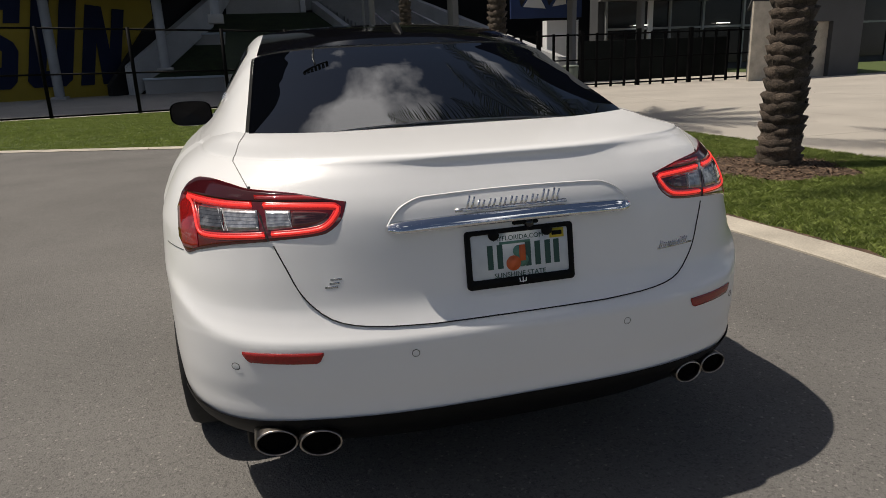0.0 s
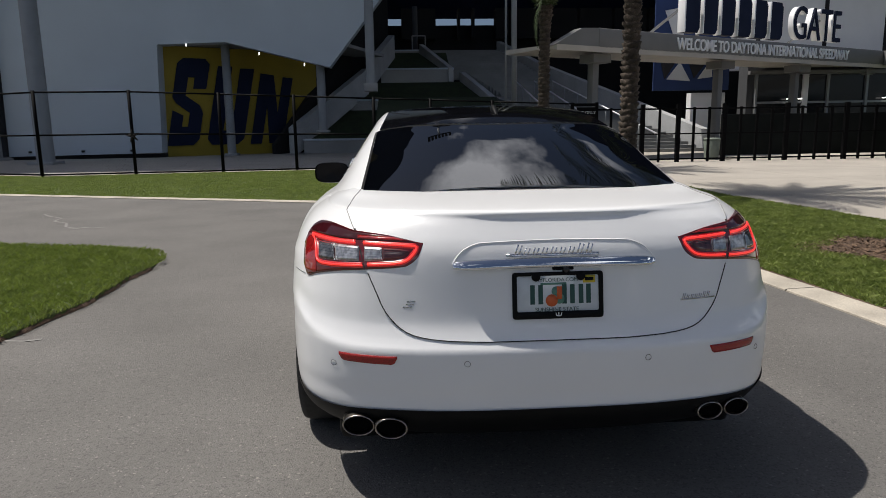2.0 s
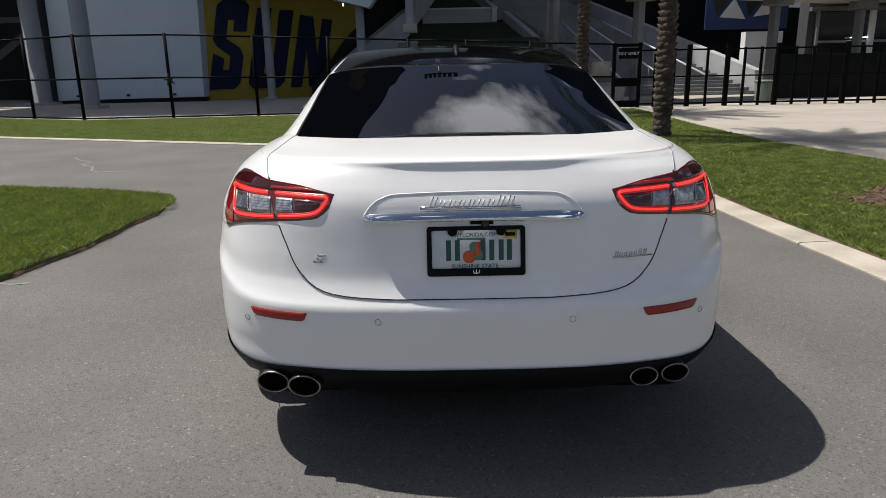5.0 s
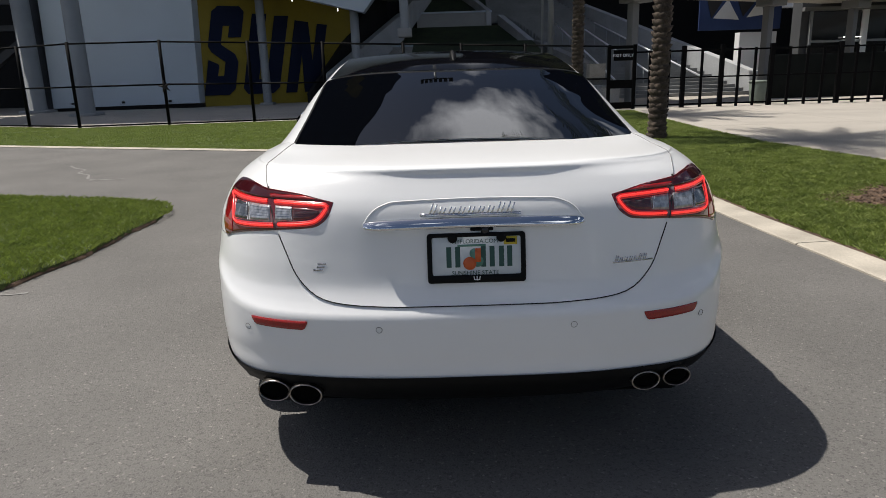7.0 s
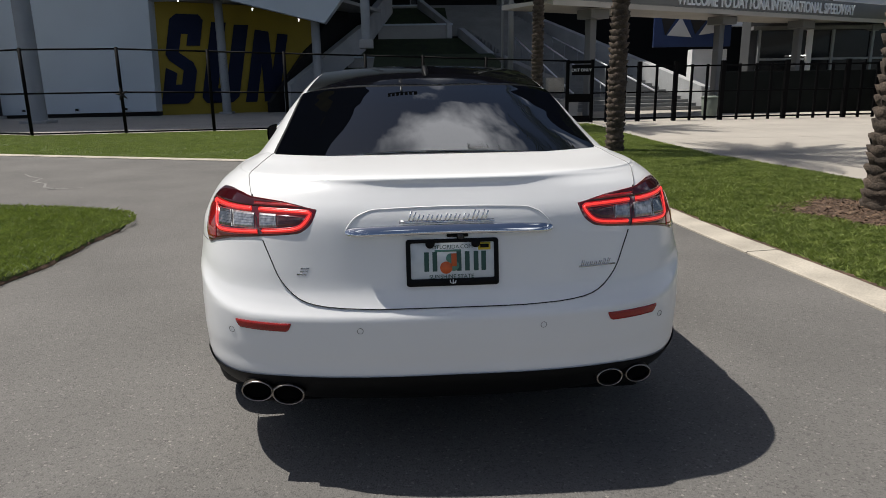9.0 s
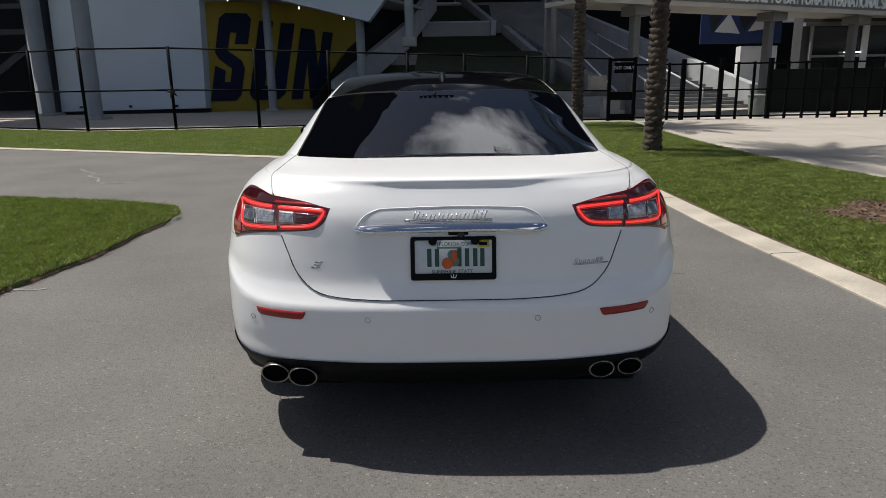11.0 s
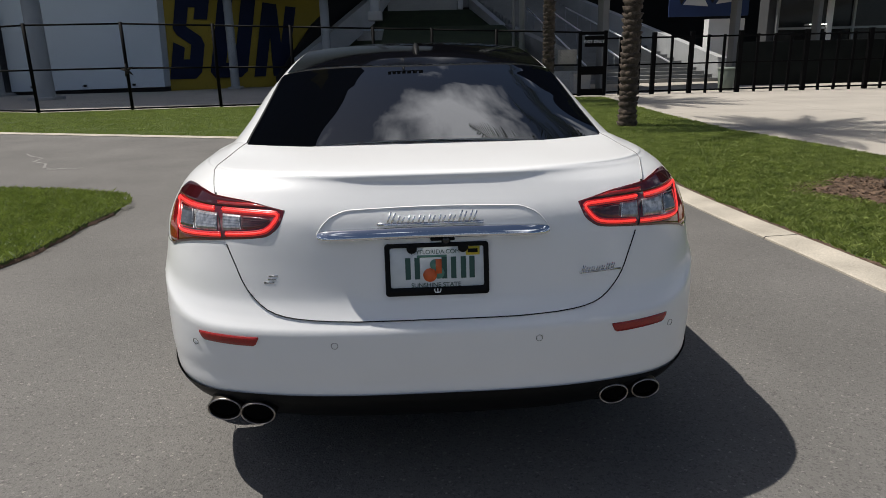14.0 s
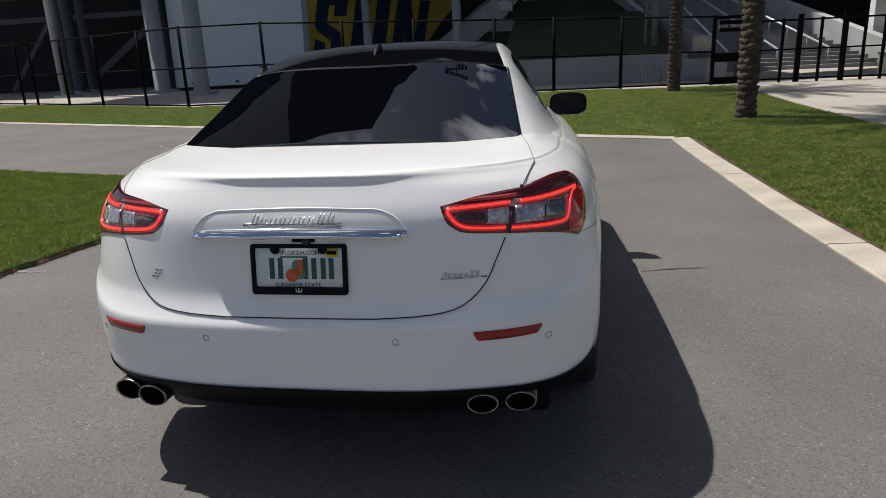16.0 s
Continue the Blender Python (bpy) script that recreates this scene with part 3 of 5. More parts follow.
def ring(z, s):
    """One level line round the body: z for the tail and flanks, s from 0 to 1 over the deck."""
    if s is None:
        y0, w, d, n, zr = tail_y(shelf(half_w(z), z)), half_w(z), corner(z), 3.0, z
    else:
        y0, w, d, n, zr = deck_y(s), deck_w(s), deck_d(s), deck_n(s), deck_z(s)
    up = float(step(0.55, 1.06, zr))
    top = 0.0 if s is None else s
    pts = []
    for a in np.linspace(0, math.pi / 2, 46):
        x, y = w * math.sin(a) ** (2 / n), y0 + d * (1 - math.cos(a) ** (2 / n))
        if s is None:
            y = float(tail(x, z)[1]) if a < 1.5 else y
            rise = lip_rise(x) * float(step(.985, 1.05, z))
        else:
            y += (soft_edge(x, 1.058) - .007 * (1 - float(step(.16, .52, x)))) * (1 - float(step(.0, .16, s)))
            rise = lip_rise(x) * (1 - float(step(.0, .8, s)))
        pts.append((x, y, zr + rise))
    ya, yb = y0 + d, 3.95 - 0.15 * top
    wide = 0.02 * up + 0.075 * top
    front_y = 4.95 - 0.35 * float(step(0.55, 1.06, zr)) * 0.4 - 0.95 * top
    for y in np.linspace(ya, yb, 64)[1:]:
        waist = -0.025 * math.sin(math.pi * np.clip((y - 1.2) / 2.6, 0, 1)) * math.sin(math.pi * np.clip((zr - 0.3) / 0.6, 0, 1))
        flare = .016 * float(step(.5, 1.2, y)) * (1 - top)
        pts.append((w + flare + wide * float(step(0.9, 2.2, y)) + waist, y, zr - up * 0.05 * float(step(0.9, 3.6, y)) - up * 0.05 * float(step(3.2, 3.95, y))))
    x1, z1 = pts[-1][0], pts[-1][2]
    for a in np.linspace(0, math.pi / 2, 24)[1:]:
        y = yb + (front_y - yb) * math.sin(a) ** (2 / 2.4)
        pts.append((x1 * math.cos(a) ** (2 / 2.4), y, z1 - up * 0.20 * float(step(3.9, 4.95, y))))
    return pts


AXLES = (0.985, 3.985)
SHEAR = 0.027
wheel_set = []
WHEEL_R = 0.345


def body_shell():
    levels = [(z, None) for z in (*np.linspace(.27, .56, 16), *np.linspace(.575, .70, 22)[:-1], *np.linspace(.70, 1.0, 22)[:-1], *np.linspace(1.0, 1.058, 12))]
    levels += [(0, s) for s in (.02, .04, .06, .08, .11, .15, .2, .26, .34, .42, .5, .6, .7, .8, .88, .94, 1.0)]
    rows = []
    for z, s in levels:
        r = ring(z, s)
        rows.append(r + [(-x, y, zz) for x, y, zz in r[-2:0:-1]])
    for r in rows:
        for k, (x, y, z) in enumerate(r):
            for ax in AXLES:
                if abs(x) > 0.55 and (y - ax) ** 2 + (z - 0.33) ** 2 < 0.385 ** 2:
                    x = math.copysign(0.6, x)
            r[k] = sink((x, y, z))
    bm = bmesh.new()
    vs = [[bm.verts.new(p) for p in r] for r in rows]
    n = len(vs[0])
    for a, b in zip(vs, vs[1:]):
        for k in range(n):
            bm.faces.new((a[k], a[(k + 1) % n], b[(k + 1) % n], b[k]))
    bm.faces.new(vs[0][::-1])
    bm.faces.new(vs[-1])
    bmesh.ops.recalc_face_normals(bm, faces=bm.faces)
    return bm


cab_z = spline([.60, .80, 1.0, 1.15, 1.3, 1.5, 1.75, 2.2, 2.65, 3.05, 3.4, 3.78], [1.113, 1.207, 1.298, 1.364, 1.425, 1.468, 1.492, 1.508, 1.486, 1.41, 1.26, 1.03])
cab_drop = spline([.60, .72, 1.0, 1.3, 1.6, 1.8, 2.7, 3.78], [.05, .056, .076, .079, .045, .03, .035, .06])
cab_edge = spline([.60, .72, 1.0, 1.3, 1.6, 1.8, 2.7, 3.78], [.68, .668, .637, .602, .556, .54, .54, .64])
cab_base = spline([.60, 1.0, 1.6, 2.2, 3.0, 3.78], [.79, .85, .885, .89, .87, .80])
cab_low = spline([.60, .80, 1.2, 2.2, 3.4, 3.78], [1.02, 1.045, 1.035, 1.0, .96, .94])


def cabin(y, u, off=0.0):
    """The cabin's skin at y along the car; u from -1 at one sill over 0 at the middle to 1; glass and roof lie within 0.8."""
    s = abs(u)
    zc, xg, wb, zb = cab_z(y), cab_edge(y), cab_base(y), cab_low(y)
    zg = zc - cab_drop(y)
    zb = min(zb, zg - 0.01)
    if s < 0.8:
        p = np.array([xg * s / 0.8, zc - cab_drop(y) * (s / 0.8) ** 2.5])
    else:
        t = (s - 0.8) / 0.2
        slope = 2.5 * cab_drop(y) / xg
        c0, c3 = np.array([xg, zg]), np.array([wb, zb])
        c1 = c0 + np.array([1, -slope - .30]) * .10
        c2 = c3 + np.array([-0.4 * (wb - xg), 0.22 * (zg - zb)])
        p = (1 - t) ** 3 * c0 + 3 * t * (1 - t) ** 2 * c1 + 3 * t * t * (1 - t) * c2 + t ** 3 * c3
    q = np.array([math.copysign(p[0], u) if u else 0.0, y, p[1]])
    if off:
        e = 2e-3
        a = np.array(cabin(y, min(u + e, 1))) - np.array(cabin(y, max(u - e, -1)))
        b = np.array(cabin(min(y + e, 3.78), u)) - np.array(cabin(max(y - e, .60), u))
        n = np.cross(a, b)
        q = q + off * n / (np.linalg.norm(n) + 1e-9)
    return q


def skin(fn, us, vs, off, thick=0.0, lo=None, hi=None):
    return sheet([[sink(fn(v, u, off)) for u in us] for v in vs], thick)


def tail_patch(x0, x1, lo, hi, nx, nz, off, mirror=1, thick=0.0):
    """A patch on the tail between two curves of height over x."""
    rows = []
    for x in np.linspace(x0, x1, nx):
        a, b = float(lo(x)), float(hi(x))
        rows.append([tail(x * mirror, a + (b - a) * t, off) for t in np.linspace(0, 1, nz)])
    return sheet(rows, thick)


def tail_band(points, width, off, mirror=1, thick=0.0):
    """A strip of even width along a line of (x, z) on the tail."""
    p = np.array(points, float)
    d = np.gradient(p, axis=0)
    d /= np.linalg.norm(d, axis=1)[:, None]
    n = np.stack([-d[:, 1], d[:, 0]], 1) * width / 2
    rows = [[tail(mirror * (a + k * b)[0], (a + k * b)[1], off * (1 - 0.5 * abs(k))) for k in (-1, -0.5, 0, 0.5, 1)] for a, b in zip(p, n)]
    return sheet(rows, thick)


def smooth_line(pts, n=60):
    """A rounded line through a few corner points."""
    p = np.array(pts, float)
    for _ in range(3):
        q = [p[0]]
        for a, b in zip(p, p[1:]):
            q += [a * 0.75 + b * 0.25, a * 0.25 + b * 0.75]
        q.append(p[-1])
        p = np.array(q)
    s = np.concatenate(([0], np.cumsum(np.linalg.norm(np.diff(p, axis=0), axis=1))))
    t = np.linspace(0, s[-1], n)
    return np.stack([np.interp(t, s, p[:, k]) for k in range(p.shape[1])], 1)


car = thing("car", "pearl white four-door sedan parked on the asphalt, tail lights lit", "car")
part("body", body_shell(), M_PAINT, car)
part("cabin", skin(cabin, [*np.linspace(-1, -.8, 14)[:-1], *np.linspace(-.8, .8, 41), *np.linspace(.8, 1, 14)[1:]], np.linspace(.60, 3.78, 110), 0.0), M_PAINT, car)


def glass_top(u):
    """The window's upper edge bows back towards the middle."""
    return 1.30 - .14 * (1 - (abs(u) / .8) ** 2)


us = np.linspace(-.795, .795, 49)
part("rear_window", sheet([[sink(cabin(.601 + (glass_top(u) - .601) * t, u, .0045)) for u in us] for t in np.linspace(0, 1, 36)]), M_GLASS, car, "dark tinted rear window mirroring the sky")
us = np.linspace(-.806, .806, 41)
part("window_seal", sheet([[sink(cabin(.615 + (glass_top(min(abs(u), .8)) + .018 - .615) * t, u, .002)) for u in us] for t in np.linspace(0, 1, 30)]), M_SATIN, car, "thin black rubber window seal")
us = np.linspace(-.785, .785, 41)
part("roof_panel", sheet([[sink(cabin(glass_top(u) + .022 + (2.72 - glass_top(u) - .022) * t, u, .004)) for u in us] for t in np.linspace(0, 1, 40)]), M_ROOF, car, "gloss black roof panel")
part("windscreen", skin(cabin, np.linspace(-.79, .79, 31), np.linspace(2.78, 3.70, 24), 0.004), M_GLASS, car, "dark windscreen")
for s in (-1, 1):
    for y0, y1 in ((1.56, 2.12), (2.19, 3.05)):
        us = np.linspace(.84, .94, 9) * s
        part("side_window", skin(cabin, us[::s], np.linspace(y0, y1, 16), 0.004), M_GLASS, car, "dark tinted side window")
    part("window_trim", tube([sink(cabin(y, .947 * s, 0.002)) for y in np.linspace(1.6, 3.1, 20)], 0.005, 6), M_CHROME, car, "chrome strip under the side windows")
    bm = bmesh.new()
    for k in range(3):
        a, b = sink(cabin(1.30 + .04 * k, .895 * s, .004)), sink(cabin(1.325 + .04 * k, .905 * s, .004))
        add_beam(bm, a, b, .016, .006)
    part("pillar_badge", bm, M_CHROME, car, "small chrome badge of plain bars on the pillar")

# trunk lid: skin lifted from the body, with a dark gap round it
lid_half = spline([.640, .644, .652, .665, .685, .74, .80, .875, .96, 1.0, 1.058], [.25, .37, .455, .505, .54, .588, .615, .646, .672, .69, .725])


def lid_point(z, s, f, off):
    """f from -1 to 1 across the lid."""
    if s is None:
        return tail(f * lid_half(z), z, off)
    hw = float(np.interp(s, [0, 1], [.725, .675]))
    w, d, n = deck_w(s), deck_d(s), deck_n(s)
    x = f * hw
    k = min(abs(x) / w, .9995)
    y = deck_y(s) + d * (1 - (1 - k ** n) ** (1 / n)) + (soft_edge(x, 1.058) - .007 * (1 - float(step(.16, .52, abs(x))))) * (1 - float(step(.0, .16, s)))
    return np.array([x, y, deck_z(s) + lip_rise(x) * (1 - float(step(.0, .8, s))) + off])


lid_rows = [(z, None) for z in (.640, .6415, .644, .648, .653, .66, .67, .685, *np.linspace(.70, .99, 26), *np.linspace(1.0, 1.056, 10))]
lid_rows += [(0, s) for s in (.02, .04, .06, .09, .13, .18, .25, .34, .45, .58, .7, .82, .92, .985)]
fs = np.sin(np.linspace(-math.pi / 2, math.pi / 2, 61))
trunk_lid = part("trunk_lid", sheet([[lid_point(z, s, f, 0.0022) for f in fs] for z, s in lid_rows]), M_PAINT, car)
for s in (-1, 1):
    pts = [lid_point(z, q, s, 0.003) for z, q in lid_rows if q is not None or not (.872 < z < 1.0)]
    low = [p for p in pts if p[2] < .88]
    high = [p for p in pts if p[2] >= .99]
    part("lid_gap", tube(low, 0.0019, 5), M_GAP, car, "dark panel gap")
    part("lid_gap", tube(high, 0.0015, 5), M_SEAM, car, "dark panel gap")
part("lid_gap", tube([lid_point(.640, None, f, 0.003) for f in np.linspace(-1, 1, 30)], 0.0019, 5), M_GAP, car, "dark panel gap")

# black valance under the bumper
white_edge = spline([0, .3, .45, .56, .65, .74, .82, .86, .905, .95], [.403, .402, .401, .399, .394, .386, .381, .383, .392, .415])
rows = []
for x in np.sin(np.linspace(-math.pi / 2, math.pi / 2, 81)) * 0.934:
    top = float(white_edge(abs(x)))
    rows.append([tail(x, .271 + (top - .271) * t, 0.006) for t in np.linspace(0, 1, 8)])
part("valance", sheet(rows), M_SATIN, car, "satin black lower bumper valance")
# Added box keeps sunlight from leaking between valance and exhaust tips.
part("muffler", box((-.74, .25, .235), (.74, .60, .30), .03), M_SATIN, car, "black box blocking light under the tail")
part("underbody", box((-.78, .32, .17), (.78, 4.7, .275), .03), M_SATIN, car, "black underbody")

# exhaust tips, oval, two a side
for s in (-1, 1):
    for x, y, z in (((.576, .060, .329), (.692, .104, .326)), ((.568, .064, .342), (.686, .104, .335)))[s > 0]:
        size = .87 if s > 0 else 1.0
        bm = bmesh.new()
        prof = [(0.0, .0470), (-.003, .0490), (-.004, .0510), (.002, .0540), (.16, .0540)]
        inner = [(.12, .043), (.004, .0462)]
        rings = []
        for dy, r in inner + prof:
            r *= size
            rings.append([bm.verts.new((s * x + r * 1.08 * math.cos(a), y + dy + .15 * s * r * math.cos(a), z + r * .72 * math.sin(a))) for a in np.linspace(0, 2 * math.pi, 24, endpoint=False)])
        for a, b in zip(rings, rings[1:]):
            for k in range(24):
                bm.faces.new((a[k], a[(k + 1) % 24], b[(k + 1) % 24], b[k]))
        bmesh.ops.recalc_face_normals(bm, faces=bm.faces)
        tip = part("exhaust_tip", bm, M_TIP, car, "oval steel exhaust tip, sooty inside")
        bm = bmesh.new()
        c = [bm.verts.new((s * x + .046 * size * math.cos(a), y + .02, z + .032 * size * math.sin(a))) for a in np.linspace(0, 2 * math.pi, 24, endpoint=False)]
        bm.faces.new(c)
        part("bore", bm, M_SOOT, tip, "black bore")

# tail lights
lamp_lo = spline([.449, .456, .466, .485, .515, .65, .755, .84, .872, .893], [.964, .946, .924, .905, .889, .874, .860, .837, .823, .86])
lamp_hi = spline([.449, .58, .66, .69, .74, .79, .82, .85, .875, .893], [.9675, .991, .997, .999, 1.009, 1.0155, 1.0135, .999, .972, .93])
for s in (-1, 1):
    lamp = part("tail_light", tail_patch(.449, .893, lamp_lo, lamp_hi, 60, 16, 0.003, s, 0.002), M_LENS, car, "dark red tail light with a glowing red tube")
    # smoked upper lens, red reflector bowl, cells and light tubes
    part("upper_lens", tail_patch(.47, .872, lambda x: min(.970 + .004 * float(step(.7, .87, x)), float(lamp_hi(x)) - .003), lambda x: float(lamp_hi(x)) - .0025, 50, 6, 0.0042, s, .001), M_TOPLENS, lamp, "smoked dark upper lens")
    part("reflector_band", tail_patch(.50, .676, lambda x: .9745, lambda x: .9745 + .010 * float(step(.5, .56, x)), 20, 3, 0.0050, s, .0006), M_OUTER, lamp, "red reflector strip")
    part("outer_lens", tail_patch(.836, .886, lambda x: max(float(lamp_lo(x)) + .006, .838), lambda x: min(.964, float(lamp_hi(x)) - .01), 12, 12, 0.0046, s, .0008), M_OUTER, lamp, "deep red outer lens")
    cell_lo = spline([.495, .53, .59, .65, .75, .83], [.938, .917, .908, .902, .896, .892])
    cell_hi = spline([.495, .53, .59, .65, .75, .83], [.941, .947, .9495, .950, .950, .950])
    for x0, x1, m, lbl in ((.497, .588, M_SMOKE, "smoked red lens"), (.590, .652, M_CLEAR, "clear ribbed lens"), (.672, .760, M_CLEAR, "clear ribbed lens"), (.7625, .828, M_GREYLENS, "grey clear lens")):
        cell = part("lens_cell", tail_patch(x0, x1, cell_lo, cell_hi, 14, 6, 0.0044, s, 0.001), m, lamp, lbl)
        for k in range(1, 6):
            zz = [(x, float(cell_lo(x)) + (float(cell_hi(x)) - float(cell_lo(x))) * k / 6) for x in np.linspace(x0 + .002, x1 - .002, 8)]
            part("rib", tail_band(zz, 0.0016, 0.0056, s), M_CLEAR if m is M_CLEAR else M_SMOKE if m is M_SMOKE else M_GREYLENS, cell, "thin rib")
    for x0, lean in ((.590, .008), (.752, .010), (.762, .010)):
        part("cell_edge", tail_band([(x0, float(cell_lo(x0)) + .001), (x0 + lean, float(cell_hi(x0)) - .001)], 0.0022, 0.0062, s), M_SIGNWHITE, lamp, "bright cell edge")
    runs = (smooth_line([(.656, .962), (.56, .9605), (.500, .959), (.466, .957), (.478, .938), (.496, .917), (.520, .903), (.58, .896), (.643, .892)], 44),
            smooth_line([(.684, .961), (.76, .961), (.83, .965), (.868, .9665), (.846, .958), (.839, .93), (.836, .895), (.826, .881), (.790, .880), (.73, .884), (.660, .889)], 54))
    for run in runs:
        part("reflector_bowl", tail_band(run, .021, 0.0052, s, 0.001), M_HALO, lamp, "red lit reflector round the tube")
        part("light_tube", tail_band(run, .0078, 0.0080, s, 0.002), M_LED, lamp, "glowing red light tube")
    part("lamp_gap", tail_band([(.652, .874), (.666, .935), (.688, 1.003)], .007, 0.0058, s), M_GAP, lamp, "dark gap between lid and fender")
    # reflector and parking sensors in the bumper
    part("bumper_reflector", tail_patch(.548, .752, spline([.548, .562, .736, .752], [.588, .5645, .562, .582]), spline([.548, .752], [.594, .590]), 24, 4, 0.003, s, 0.003), M_REFLECTOR, car, "long red bumper reflector")
    for x, z in ((.312, .572), (.774, .544)):
        c = [(x + .0100 * math.cos(a), z + .0100 * math.sin(a)) for a in np.linspace(0, 2 * math.pi, 25)]
        part("parking_sensor", tail_band(c, .0014, 0.002, s), M_GAP, car, "small round parking sensor")
    # bumper to fender joint
    part("fender_gap", tube([tail(s * x, .826 - .0 * x, 0.001) for x in np.linspace(.885, .9375, 12)], .0008, 5), M_GAP, car, "thin panel gap")

# plinth with chrome bar over the number plate
plinth_hi = spline([-.352, -.335, -.305, -.25, 0, .25, .305, .335, .352], [.898, .924, .949, .966, .972, .966, .949, .924, .898])
bm = tail_patch(-.352, .352, lambda x: .896, plinth_hi, 60, 8, 0.0055)
part("lid_plinth", bm, M_PAINT, car)
edge = [(x, float(plinth_hi(x))) for x in np.linspace(-.352, .352, 70)]
part("plinth_edge", tail_band(edge, .006, 0.0085), M_PAINT, car)
bar_rows = []
for x in np.linspace(-.352, .352, 60):
    k = max(0.0, 1 - (abs(x) / .355) ** 22)
    zc = .896 + .007 * (1 - (x / .352) ** 2)
    base = tail(x, zc, 0.0)
    prof = ((.013, .002), (.0125, .010), (.010, .015), (-.004, .026), (-.009, .028), (-.0125, .024), (-.013, .004))
    bar_rows.append([base + np.array((0, -(o * (.35 + .65 * k)), 1.25 * h * (.45 + .55 * k))) for h, o in prof])
part("chrome_bar", sheet(bar_rows), M_CHROME, car, "chrome bar above the number plate")
part("plate_lamp", box((-.012, .068, .874), (.062, .11, .884), .004), M_SATIN, car, "black camera and lamp housing")
bm = bmesh.new()
bmesh.ops.create_uvsphere(bm, u_segments=16, v_segments=10, radius=.014, matrix=Matrix.Translation((.035, .072, .876)))
part("camera_lens", bm, M_BLACK, car, "small black camera lens")


def script_badge(x0, x1, z0, z1, strokes, slant, under, off=0.012):
    """A maker's mark as plain slanted bars."""
    bm = bmesh.new()
    w = (x1 - x0) / strokes
    rnd = random.Random(5)
    for i in range(strokes):
        h = (z1 - z0) * (1.0 if i in (0, strokes - 2, strokes - 1) else rnd.uniform(.55, .7))
        xa = x0 + (i + .2) * w
        for k in (0, .42):
            add_beam(bm, tail(xa + k * w, z0, off), tail(xa + k * w + slant * h / (z1 - z0), z0 + h * (1 if k == 0 else .9), off), w * .17, .004, (0, 1, 0))
    if under:
        add_beam(bm, tail(x0 - .004, z0 - .003, off), tail((x0 + x1) / 2, z0 - .003, off), .005, .004, (0, 1, 0))
        add_beam(bm, tail((x0 + x1) / 2, z0 - .003, off), tail(x1 + .02, z0 - .003, off), .005, .004, (0, 1, 0))
    return bm


part("badge", script_badge(-.145, .13, .927, .958, 9, .012, True), M_CHROME, car, "chrome script badge as plain bars")
part("badge_backing", tail_patch(-.17, .15, lambda x: .921, lambda x: .930, 20, 3, 0.009, 1, .002), M_DULLCHROME, car, "brushed badge strip")
part("model_badge", script_badge(.452, .566, .755, .773, 7, .006, True, .0025), M_DULLCHROME, car, "small chrome model badge as plain bars")
bm = bmesh.new()
add_beam(bm, tail(-.524, .752, .002), tail(-.492, .753, .002), .006, .002, (0, 1, 0))
add_beam(bm, tail(-.512, .762, .002), tail(-.486, .763, .002), .005, .002, (0, 1, 0))
add_beam(bm, tail(-.509, .772, .002), tail(-.480, .773, .002), .005, .002, (0, 1, 0))
part("trim_badge", bm, M_DULLCHROME, car, "small chrome trim badge")

def rounded(x0, x1, z0, z1, r):
    """A rectangle with round corners."""
    pts = []
    for cx, cz, a0 in ((x1 - r, z1 - r, 0), (x0 + r, z1 - r, 90), (x0 + r, z0 + r, 180), (x1 - r, z0 + r, 270)):
        pts += [(cx + r * math.cos(radians(a0 + k)), cz + r * math.sin(radians(a0 + k))) for k in (0, 22, 45, 68, 90)]
    return np.array(pts)


# number plate in its black frame
tilt = math.degrees(math.atan2(.024, .159))
plate = new("number_plate")
plate.parent = car
plate["label"] = "number plate in a black frame"
plate.matrix_local = pose(.006, .0615, .789, -tilt)
bm = bmesh.new()
outer = rounded(-.157, .157, -.080, .080, .010)
inner = rounded(-.1415, .1415, -.055, .067, .006)
loops = []
for pts, y in ((outer, .006), (outer, -.004), (outer * .985, -.007), (inner * 1.02, -.007), (inner, -.003), (inner, .002)):
    loops.append([bm.verts.new((x, y, z)) for x, z in pts])
for a, b in zip(loops, loops[1:]):
    for k in range(len(a)):
        bm.faces.new((a[k], a[(k + 1) % len(a)], b[(k + 1) % len(a)], b[k]))
bmesh.ops.recalc_face_normals(bm, faces=bm.faces)
part("plate_frame", bm, M_SATIN, plate, "black plate frame")
part("plate_sheet", box((-.152, -.001, -.076), (.152, .003, .076), .001), M_PLATE, plate, "white plate sheet")
for x in (-.075, .08):
    bm = bmesh.new()
    bmesh.ops.create_cone(bm, cap_ends=True, segments=16, radius1=.016, radius2=.014, depth=.006, matrix=pose(x, -.005, .064, 90))
    part("frame_tab", bm, M_SATIN, plate, "black screw tab")
for x in (-.088, -.060, .022, .050, .080, .106):
    part("plate_bar", box((x - .0080, -.0026, -.030), (x + .0080, -.0012, .036)), M_GREEN, plate, "dark green bar", False)
for x, z, r, m in ((-.022, -.018, .021, M_ORANGE), (-.006, .014, .016, M_PALEGREEN), (.004, -.012, .018, M_PALEGREEN)):
    bm = bmesh.new()
    bmesh.ops.create_cone(bm, cap_ends=True, segments=20, radius1=r, radius2=r, depth=.0012, matrix=pose(x, -.0019 - r * .01, z, 90))
    part("plate_picture", bm, m, plate, "printed fruit shape")
part("plate_picture", box((-.06, -.0022, .036), (.03, -.0012, .043)), M_PALEGREEN, plate, "printed green shape")
